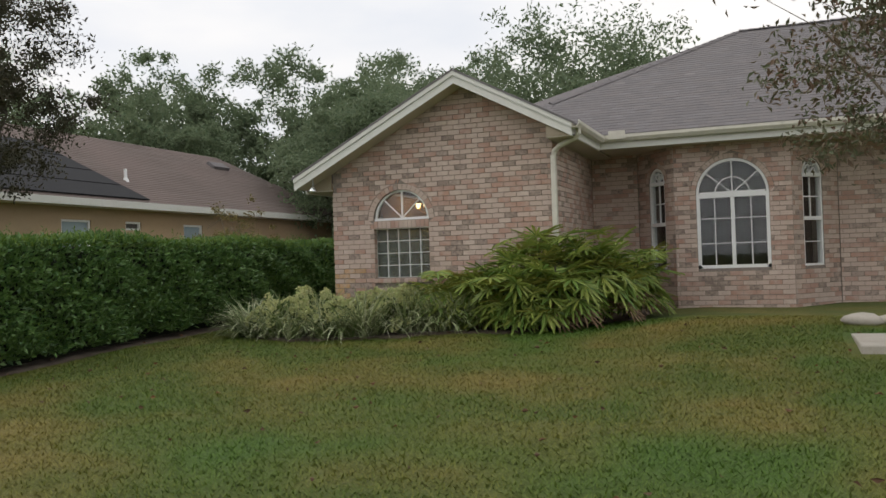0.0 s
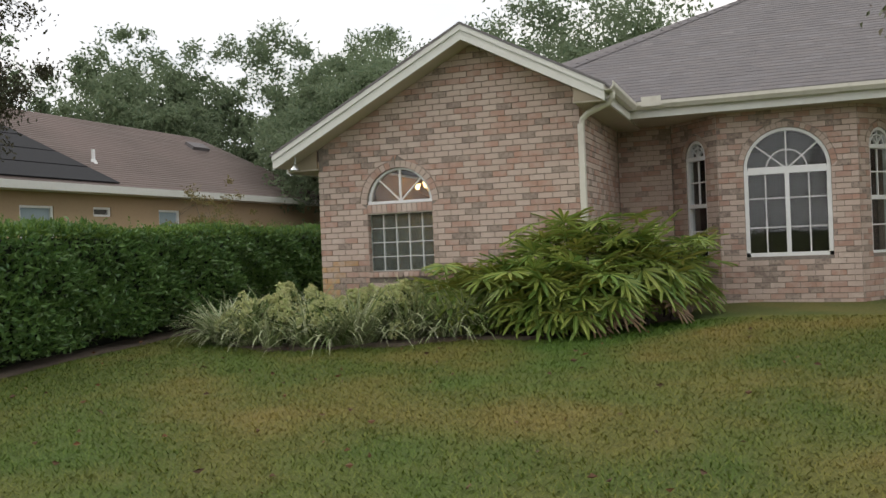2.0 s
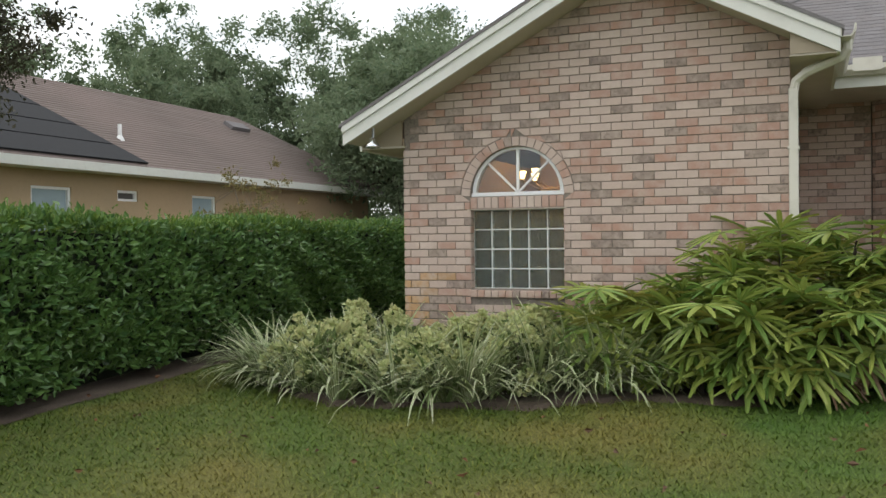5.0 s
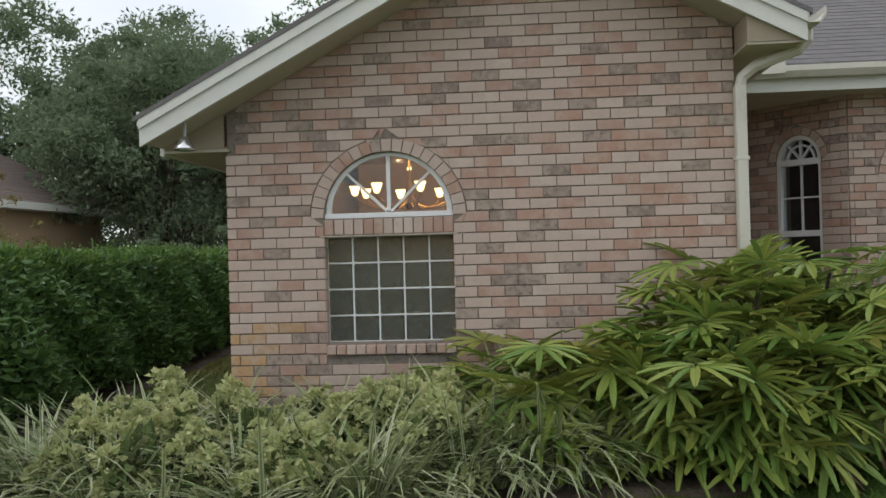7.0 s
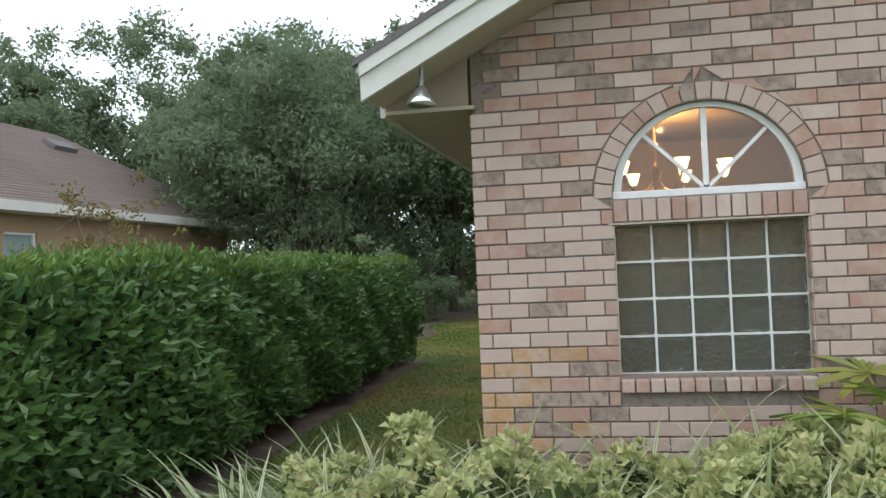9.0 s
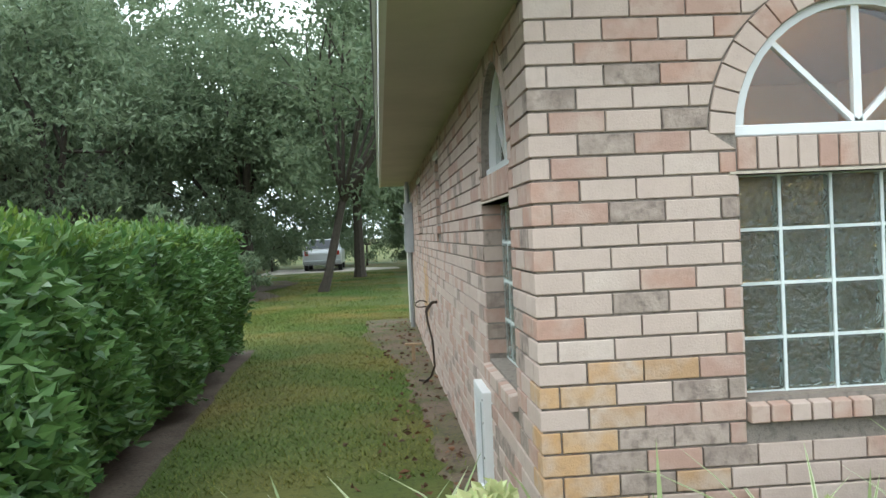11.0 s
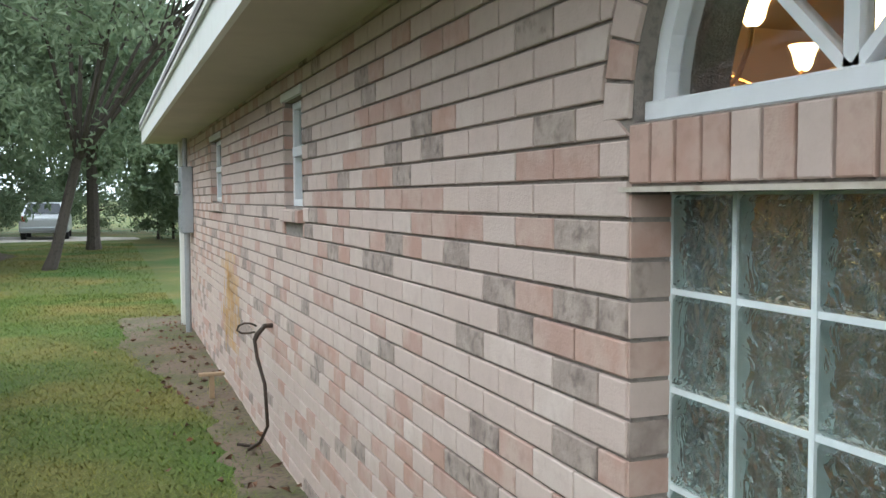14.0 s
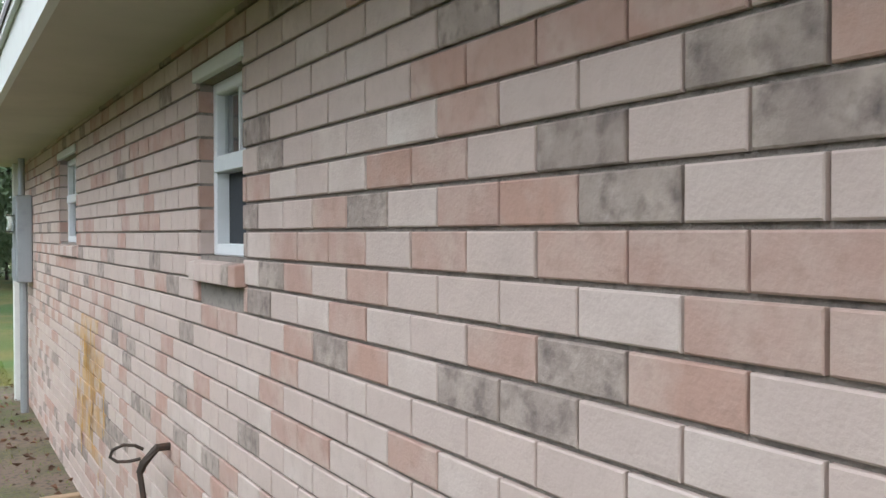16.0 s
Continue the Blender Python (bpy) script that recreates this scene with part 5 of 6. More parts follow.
strip_on_ground("shade_earth", np.arange(11, 30, 0.5), lambda y: -16.0, lambda y: -3.6 + 0.4 * math.sin(y), M["soil"], "dark leaf-covered earth under the oaks", 0.02)

# lawn blades
def on_bed(x, y):
    return ((x > -1.6) & (x < 2.6) & (y > -1.2 - 0.75 * np.sin(np.clip((x + 1.6) / 4.2, 0, 1) * 3.14)) & (y < 2.2)) | ((x > 2.5) & (y > -1.3 + np.clip(x - 3.4, 0, 9)) & (x < 5.3))


def lawn(name, n, x0, x1, y0, y1, size, label):
    x, y = rng.uniform(x0, x1, n), rng.uniform(y0, y1, n)
    keep = ~on_bed(x, y) & ~((x > -0.02) & (y > -0.02) & (x < 14)) & ((x > hedge_face(y) + 0.12) | (y > 8.9)) & ~((x > -0.22 - 0.2 * np.clip(y - 7, 0, 2.5)) & (y > 0.6) & (y < 12.4) & (rng.random(n) < 0.55)) & (~((x > 7.7) & (y > -3.3) & (y < -1.6)))
    x, y = x[keep], y[keep]
    P = np.column_stack([x, y, ground_z(x, y) - 0.004])
    A = rng.uniform(0, 6.283, len(x))
    D = np.column_stack([np.cos(A), np.sin(A), rng.uniform(0.15, 1.1, len(x))])
    D = unit(D)
    L, W = rng.uniform(0.6, 1.3, len(x))[:, None] * size, size * 0.2
    S = np.column_stack([-np.sin(A), np.cos(A), np.zeros(len(x))])
    V = np.stack([P - S * W / 2, P + S * W / 2, P + D * L - np.array([0, 0, 0.1]) * L], 1).reshape(-1, 3)
    soup(name, V, np.arange(len(V)).reshape(-1, 3), M["grass"], label=label, kind="stuff", category="grass")


lawn("lawn_grass", 430000, -2.3, 10.0, -11.0, 1.8, 0.06, "short green and straw-coloured lawn grass")
lawn("side_grass", 190000, -4.5, 0.0, -1.5, 16.0, 0.055, "short green lawn grass beside the house")
lawn("back_grass", 80000, -6.0, 7.0, 12.0, 34.0, 0.08, "lawn grass of the back yard")

# fallen leaves
n = 520
x, y = rng.uniform(-2.2, 8, n), rng.uniform(-12, 1, n)
x[:260], y[:260] = -np.abs(rng.normal(size=260)) * 0.3 - 0.03, rng.uniform(0.5, 12.5, 260)
keep = ~((x > -0.02) & (y > -0.05))
x, y = x[keep], y[keep]
P = np.column_stack([x, y, ground_z(x, y) + 0.035])
V, F = leaves(P, np.column_stack([rng.normal(size=(len(x), 2)), rng.normal(size=len(x)) * 0.15]), rng.uniform(0.03, 0.085, len(x)), 0.035)
soup("fallen_leaves", V, F, M["fallen"], label="scattered brown and russet fallen leaves", kind="stuff", category="leaves")

# ---------------- hedge ----------------
hedge = thing("hedge", (-3.0, 0, -0.1), "long clipped dark green hedge with fresh tips", "hedge")
# added solid core that blocks light and stands for shade between the leaves
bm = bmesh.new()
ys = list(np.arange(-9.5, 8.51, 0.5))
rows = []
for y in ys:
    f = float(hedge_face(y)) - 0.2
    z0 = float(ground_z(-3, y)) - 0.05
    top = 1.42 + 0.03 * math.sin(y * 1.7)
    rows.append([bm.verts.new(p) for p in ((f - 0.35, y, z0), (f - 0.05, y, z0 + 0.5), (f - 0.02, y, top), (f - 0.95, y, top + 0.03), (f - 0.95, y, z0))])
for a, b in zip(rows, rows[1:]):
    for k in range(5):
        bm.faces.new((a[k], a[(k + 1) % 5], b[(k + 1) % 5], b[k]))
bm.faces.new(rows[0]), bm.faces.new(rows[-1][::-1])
part("inner_growth", bm, M["hedge_shade_core"], hedge)
n = 60000
y = rng.uniform(-9.5, 8.7, n)
kind_ = rng.random(n)
fx = hedge_face(y)
h0 = rng.random(n)
lump = 0.1 * np.sin(y * 2.3) * np.sin(y * 0.9 + 1) + 0.06 * np.sin(y * 5.1 + 6 * h0)
h = rng.random(n)
zg = ground_z(np.full(n, -3.0), y)
z = np.where(kind_ < 0.6, zg + 0.12 + h * (1.53 - zg - 0.1), 1.5 + 0.06 * np.sin(y * 1.7) + rng.normal(size=n) * 0.035)
bulge = 0.1 * np.sin(np.clip((z - zg) / 1.5, 0, 1) * 3.14) + 0.06 * np.sin(z * 7 + y * 4) - 0.06 * np.clip(1 - (z - zg) / 0.5, 0, 1)
x = np.where(kind_ < 0.6, fx - 0.1 + bulge + lump - np.abs(rng.normal(size=n)) * 0.11, fx - 0.05 - rng.random(n) * 1.05)
end = kind_ > 0.95
x[end], z[end] = (float(hedge_face(8.6)) - rng.random(n) * 1.0)[end], (zg + 0.15 + h * 1.3)[end]
y[end] = 8.55 + rng.random(end.sum()) * 0.12
P = np.column_stack([x, y, z])
D = np.where((kind_ < 0.6)[:, None], [0.8, 0, 0.35], [0.1, 0, 1.0]) + rng.normal(size=(n, 3)) * 0.55
tip = (z > 1.4) & (rng.random(n) < 0.7) | (rng.random(n) < 0.05)
V, F = leaves(P[~tip], D[~tip], rng.uniform(0.06, 0.125, (~tip).sum()), rng.uniform(0.035, 0.066, (~tip).sum()), 0.18)
tagged(soup("foliage", V, F, M["hedge_leaf"], hedge), kind="stuff")
V, F = leaves(P[tip] + [0, 0, 0.02], D[tip] + [0, 0, 0.4], rng.uniform(0.04, 0.075, tip.sum()), rng.uniform(0.02, 0.034, tip.sum()))
tagged(soup("tip_growth", V, F, M["hedge_tip"], hedge, "bright green new leaves"), kind="stuff")
# upright shoots over the top
ns = 260
ry = rng.uniform(-9, 8.6, ns)
rx = hedge_face(ry) - rng.random(ns) * 0.9
P, D = [], []
for k in range(ns):
    hh = rng.uniform(0.05, 0.22)
    for s in range(7):
        P.append((rx[k] + rng.normal() * 0.012, ry[k] + rng.normal() * 0.012, 1.5 + hh * s / 6))
        D.append((rng.normal(), rng.normal(), 0.9))
V, F = leaves(np.array(P), np.array(D), rng.uniform(0.04, 0.07, len(P)), 0.024)
tagged(soup("shoot_growth", V, F, M["hedge_tip"], hedge, "bright green shoots"), kind="stuff")

# ---------------- planting bed ----------------
def strap_clump(x, y, size, n, label, pale=0.6):
    z = float(ground_z(x, y))
    th = thing("spider_plant", (x, y, z), label, "plant", "strap-leaved plants in the bed")
    A = rng.uniform(0, 6.283, n)
    P = np.column_stack([x + np.cos(A) * rng.random(n) * 0.1, y + np.sin(A) * rng.random(n) * 0.1, np.full(n, z)])
    V, F, I = blades(P, A + rng.normal(size=n) * 0.3, rng.uniform(0.6, 1.15, n) * size, rng.uniform(0.018, 0.036, n), rng.uniform(0.85, 1.45, n), rng.uniform(0.7, 2.1, n), 5, 1.0)
    I = np.where(np.repeat(rng.random(n) < pale, len(I) // n), I, 0)
    soup("leaves", V, F, [M["strap"], M["strap_edge"]], th, idx=I)


for k in range(66):
    x = -1.2 + 3.8 * rng.random()
    yf = -1.1 - 1.0 * math.sin(max(0.0, min(1, (x + 1.4) / 4.0)) * math.pi)
    y = yf + 0.15 + rng.random() ** 1.4 * (-0.35 - yf)
    strap_clump(x, y, rng.uniform(0.74, 1.02) * (0.85 if x < -0.3 else 1.0), 56, "arching spider plant with cream-striped strap leaves")
for x, y in ((-0.7, -0.25), (-0.95, -0.45), (-0.45, -0.1), (-0.8, 0.1)):
    strap_clump(x, y, 0.72, 44, "tall green strap-leaved plant by the wall corner", 0.15)


def herb_mound(x, y, r, h):
    z = float(ground_z(x, y))
    th = thing("pale_herb", (x, y, z), "pale green mounded herb with crinkled leaves", "plant", "mounded herbs in the bed")
    # inner leaves, coloured darker to stand for shade in the gaps
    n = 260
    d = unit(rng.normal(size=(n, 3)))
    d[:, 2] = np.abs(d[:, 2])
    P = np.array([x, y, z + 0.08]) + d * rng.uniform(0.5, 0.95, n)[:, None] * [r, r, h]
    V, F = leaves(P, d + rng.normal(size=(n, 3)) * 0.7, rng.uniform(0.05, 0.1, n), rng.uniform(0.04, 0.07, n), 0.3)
    tagged(soup("lower_growth", V, F, M["herb_shade"], th, "lower green leaves darkened for the shade inside the mound"), kind="stuff")
    # crinkled rosettes at the shoot ends
    m, q = int(rng.integers(16, 24)), 34
    d = unit(rng.normal(size=(m, 3)) + [0, 0, 0.5])
    d[:, 2] = np.abs(d[:, 2])
    C = np.repeat(np.array([x, y, z + 0.1]) + d * rng.uniform(0.85, 1.1, m)[:, None] * [r, r, h], q, 0)
    o = unit(rng.normal(size=(m * q, 3)) + np.repeat(d, q, 0) * 0.9)
    s = np.repeat(rng.uniform(0.036, 0.075, m), q)
    V, F = leaves(C + o * s[:, None] * 0.7, o + rng.normal(size=(m * q, 3)) * 0.6, s * rng.uniform(0.6, 1.0, m * q), s * rng.uniform(0.5, 0.9, m * q), 0.35)
    tagged(soup("foliage", V, F, M["herb"], th), kind="stuff")
    bm = bmesh.new()
    tube(bm, [(x, y, z - 0.01), (x + 0.01, y, z + h * 0.5), (x, y + 0.01, z + h)], [0.012, 0.008, 0.004], 6)
    part("stem", bm, M["twig"], th)


for k in range(50):
    x = -0.75 + 3.1 * rng.random()
    yf = -0.9 - 0.95 * math.sin(max(0.0, min(1, (x + 1.4) / 4.0)) * math.pi)
    y = yf + rng.random() * (-0.25 - yf)
    herb_mound(x, y, rng.uniform(0.16, 0.28), rng.uniform(0.36, 0.56))


def palm_fan(cv, cf, centre, out, size, n_leaf):
    """One fan: leaflets spread in an arc round the end of its stalk, each creased along its middle."""
    out = Vector(out).normalized()
    side = out.cross(Vector((0, 0, 1))).normalized()
    up = side.cross(out)
    for k in range(n_leaf):
        a = radians(-118 + 236 * k / (n_leaf - 1)) + rng.normal() * 0.06
        d = (out * math.cos(a) + side * math.sin(a) + up * 0.12).normalized()
        s = d.cross(up).normalized()
        ln, wd = size * (1 - 0.25 * abs(a) / 1.9) * rng.uniform(0.85, 1.1), size * 0.125 * rng.uniform(0.8, 1.2)
        pts, c, dd = [], Vector(centre), d.copy()
        for f, w in ((0.05, 0.35), (0.4, 1.0), (0.75, 0.95), (1.0, 0.45)):
            p = Vector(centre) + d * ln * f - Vector((0, 0, 1)) * ln * 0.2 * f * f
            pts.append((p - s * wd * w / 2 + up * wd * 0.25, p, p + s * wd * w / 2 + up * wd * 0.25))
        b = len(cv)
        for r in pts:
            cv += [tuple(q) for q in r]
        for r in range(3):
            for q in range(2):
                cf.append((b + r * 3 + q, b + r * 3 + q + 1, b + r * 3 + q + 4, b + r * 3 + q + 3))


def lady_palm(x, y, height, n_fans, lean, label):
    z = float(ground_z(x, y))
    th = thing("lady_palm", (x, y, z), label, "palm", "lady palms in the bed")
    for c in range(4):
        a0 = rng.uniform(0, 6.28)
        bx, by = x + math.cos(a0) * 0.1, y + math.sin(a0) * 0.1
        tx, ty = bx + lean[0] * height + math.cos(a0) * 0.12, by + lean[1] * height + math.sin(a0) * 0.12
        top = height * rng.uniform(0.75, 1.0)
        bm = bmesh.new()
        tube(bm, [(bx, by, z - 0.03), ((bx + tx) / 2, (by + ty) / 2, z + top * 0.45), (tx, ty, z + top * 0.85)], [0.02, 0.018, 0.012], 6)
        part("cane", bm, M["bark"], th)
        for k in range(n_fans // 4):
            f = 0.2 + 0.8 * (k + rng.random()) / (n_fans // 4)
            a = rng.uniform(-2.9, 0.4) if rng.random() < 0.7 else rng.uniform(0, 6.28)
            r = rng.uniform(0.14, 0.36)
            root = Vector((bx + (tx - bx) * f, by + (ty - by) * f, z + top * 0.85 * f))
            end = root + Vector((math.cos(a) * r, math.sin(a) * r, rng.uniform(0.05, 0.26) * (0.3 + f)))
            g = "palm_dry" if f < 0.4 and rng.random() < 0.25 else "palm_gold" if rng.random() < (0.25 if f > 0.7 else 0.04) else "palm"
            cv, cf = [], []
            palm_fan(cv, cf, end, (math.cos(a), math.sin(a), (rng.uniform(-1.2, 0.0) if f < 0.72 else rng.uniform(-0.5, 0.9)) if g == "palm" else -1.0 if g == "palm_dry" else 0.5), rng.uniform(0.28, 0.42), int(rng.integers(8, 12)))
            s = Vector((0.005, 0.004, 0.003))
            n = len(cv)
            cv += [tuple(root - s), tuple(root + s), tuple(end + s), tuple(end - s)]
            cf.append((n, n + 1, n + 2, n + 3))
            soup("fan", cv, cf, M[g], th, "" if g == "palm" else "dry brown fan" if g == "palm_dry" else "yellowing fan")


for x, y, h, nf in ((2.1, -0.45, 0.8, 20), (2.4, -0.7, 0.75, 24), (2.65, -0.3, 1.0, 28), (2.95, -0.75, 1.05, 32), (3.3, -0.35, 1.4, 36), (3.45, -0.85, 1.2, 36),
                    (3.8, -0.5, 1.5, 40), (4.05, -0.2, 1.65, 40), (4.1, -0.75, 1.2, 36), (4.4, 0.1, 1.5, 40), (4.55, -0.3, 1.1, 32), (4.75, 0.4, 1.25, 36), (3.6, -0.15, 1.55, 36), (4.85, 0.8, 1.05, 28), (3.05, -0.85, 0.7, 24), (3.75, -0.8, 0.75, 24)):
    lady_palm(x, y, h * 0.93, nf + 8, (rng.normal() * 0.06, -0.05 + rng.normal() * 0.05), "bushy lady palm with green fans and dry lower leaves")

# ---------------- trees ----------------
def tree(x, y, height, crown_r, crown_z0, n_leaf, leaf, label, leaf_mat="oak_leaf", trunk_r=0.25, lean=(0, 0), clumps=60, name="oak_tree", seed=1, bark="bark", limbs=9, gap=0.35):
    """A tapered trunk with forking limbs and a crown of leaf clumps set round the limb ends."""
    g = np.random.default_rng(seed)
    z = float(ground_z(x, y))
    th = thing(name, (x, y, z), label, "tree")
    fork = np.array([x + lean[0] * 0.4, y + lean[1] * 0.4, z + max(1.2, crown_z0 * 0.9 + height * 0.08)])
    bm = bmesh.new()
    tube(bm, [(x, y, z - 0.1), (x + lean[0] * 0.1, y + lean[1] * 0.1, z + 0.4), tuple(fork)], [trunk_r * 1.35, trunk_r, trunk_r * 0.8], 9)
    part("trunk", bm, M[bark], th)
    cz, rz = (crown_z0 + height) / 2, (height - crown_z0) / 2
    centre = np.array([x + lean[0], y + lean[1], z + cz])
    hubs = []
    for k in range(limbs):
        bm = bmesh.new()
        d = unit(g.normal(size=3))
        d[2] = abs(d[2]) * 0.9 - 0.15
        end = centre + d * [crown_r * 0.75, crown_r * 0.75, rz * 0.75]
        mid = fork + (end - fork) * 0.5 + g.normal(size=3) * 0.25 + [0, 0, 0.25]
        tube(bm, [tuple(fork - [0, 0, 0.15]), tuple(mid), tuple(end)], [trunk_r * 0.5, trunk_r * 0.26, trunk_r * 0.06], 6)
        hubs.append(end)
        for b in range(3):
            e2 = mid + (end - mid) * g.random() + np.clip(g.normal(size=3), -1.2, 1.2) * [crown_r * 0.3, crown_r * 0.3, rz * 0.2]
            tube(bm, [tuple(mid), tuple((mid + e2) / 2 + g.normal(size=3) * 0.15), tuple(e2)], [trunk_r * 0.2, trunk_r * 0.11, trunk_r * 0.03], 5)
            hubs.append(e2)
        part("limb", bm, M[bark], th)
    clumps = int(clumps * 2.6)
    C = []
    while len(C) < clumps:
        if g.random() < 0.45:
            c = hubs[int(g.integers(len(hubs)))] + g.normal(size=3) * 0.3
        else:
            d = unit(g.normal(size=3))
            c = centre + d * [crown_r, crown_r, rz] * g.uniform(0.5, 1.0) ** 0.6
            if noise.noise(Vector(c * 0.55 + seed)) < -gap * 0.5:
                continue
        C.append(c)
    C = np.array(C)
    n_leaf = int(n_leaf * (1.35 if crown_r < 2.7 else 1.15))
    who = g.integers(0, clumps, n_leaf)
    cr = g.uniform(0.45, 1.3, clumps) * crown_r * 0.2
    off = unit(g.normal(size=(n_leaf, 3))) * g.random((n_leaf, 1)) ** 0.6
    P = C[who] + off * cr[who][:, None] * [1, 1, 0.75]
    P = P[P[:, 2] > z + 0.15]
    V, F = leaves(P, g.normal(size=(len(P), 3)) + [0, 0, -0.2], g.uniform(0.7, 1.4, len(P)) * leaf, g.uniform(0.35, 0.6, len(P)) * leaf)
    tagged(soup("crown", V, F, M[leaf_mat], th), kind="stuff")


DARK, TALL = "dense dark green oak tree at the back", "tall dark green oak tree behind the houses"
tree(-2.2, 22.0, 11.5, 5.2, 1.9, 19000, 0.19, "spreading oak with open limbs in the back yard", trunk_r=0.13, lean=(1.8, -0.5), clumps=150, seed=3, limbs=12, gap=0.1)
tree(-1.3, 30.0, 9.5, 4.2, 2.4, 16900, 0.213, DARK, trunk_r=0.2, seed=4)
tree(-9.0, 21.0, 9.0, 4.3, 0.7, 31200, 0.19, "dense dark oak with branches hanging low", trunk_r=0.3, seed=5, clumps=120)
tree(-4.6, 24.5, 8.6, 3.2, 0.9, 20800, 0.19, DARK, seed=6, clumps=70)
tree(-11.5, 27.0, 10.5, 4.4, 1.0, 23400, 0.224, DARK, seed=7, clumps=110)
tree(2.5, 33.0, 7.0, 4.0, 0.5, 15600, 0.246, "low leafy tree closing the back yard", seed=8)
tree(-9.8, 36.0, 13.1, 5.0, 1.0, 23400, 0.258, TALL, seed=9, clumps=110)
tree(-15.0, 38.0, 14.75, 5.4, 1.0, 23400, 0.269, TALL, seed=10, clumps=115)
tree(-22.5, 36.0, 14.87, 5.2, 1.0, 23400, 0.269, TALL, seed=11, clumps=115)
tree(-29.0, 33.0, 15.34, 5.0, 1.0, 20800, 0.28, TALL, seed=12, clumps=110)
tree(-34.0, 25.0, 14.16, 5.0, 1.0, 18200, 0.28, TALL, seed=13, clumps=110)
tree(-25.5, 27.5, 12.0, 4.6, 1.0, 20000, 0.27, TALL, seed=50, clumps=110)
tree(-19.0, 45.0, 16.52, 5.5, 1.0, 18200, 0.302, TALL, seed=14, clumps=110)
tree(-3.0, 46.0, 11.21, 5.5, 0.5, 18200, 0.302, TALL, seed=15, clumps=110)
tree(7.0, 44.0, 7.0, 5.5, 0.4, 15600, 0.302, "low leafy tree far behind the house", seed=16)
tree(-8.0, -0.1, 7.6, 2.5, 2.5, 26000, 0.09, "small tree with browning leaves beyond the hedge", "brown_leaf", 0.1, clumps=110, name="small_tree", seed=17)
tree(8.7, -4.2, 4.9, 2.0, 1.5, 8500, 0.075, "thin myrtle tree with pale branches and small leaves", "myrtle_leaf", 0.055, clumps=70, name="myrtle_tree", seed=18, bark="twig", limbs=16, gap=0.0)
tree(-5.6, 5.4, 2.7, 1.0, 1.0, 1800, 0.07, "thin yellowing shrub beyond the hedge", "gold_leaf", 0.03, clumps=26, name="yellow_shrub", seed=19, bark="twig", limbs=9)
for k, (x, y, r, hh) in enumerate(((-12.5, 33, 2.6, 3.6), (-8.5, 31, 2.6, 3.4), (-6.6, 33.5, 2.0, 3.0), (1.0, 36.5, 1.9, 2.8), (8.5, 37, 2.8, 3.0), (-16, 31, 2.8, 3.6),(-5.2, 13.5, 1.3, 1.5), (-6.5, 16.0, 1.6, 1.8), (-5.0, 19.0, 1.2, 1.3), (1.6, 37.0, 2.2, 2.2), (-5.6, 39, 1.6, 2.2), (5.2, 36.0, 2.4, 2.6), (-9.5, 22, 2.0, 2.4), (-11, 41, 3.0, 3.6), (-6.5, 43, 3.0, 3.3), (-1.2, 43, 2.8, 3.0), (3.4, 40.5, 2.8, 3.2), (9, 42, 3.0, 3.4))):
    tree(x, y, hh, r, 0.1, 5200, 0.13, "rounded dark shrub under the oaks", "oak_leaf", 0.05, clumps=30, name="shrub", seed=30 + k, limbs=6)

# ---------------- far drive and car ----------------
patch_on_ground("drive", [(-6.0, 36.2), (0.4, 36.6), (0.4, 38.0), (-3.9, 41.5), (-6.0, 41.5)], M["concrete"], "pale concrete drive behind the back lawn", 0.035, 0.05, "drive")


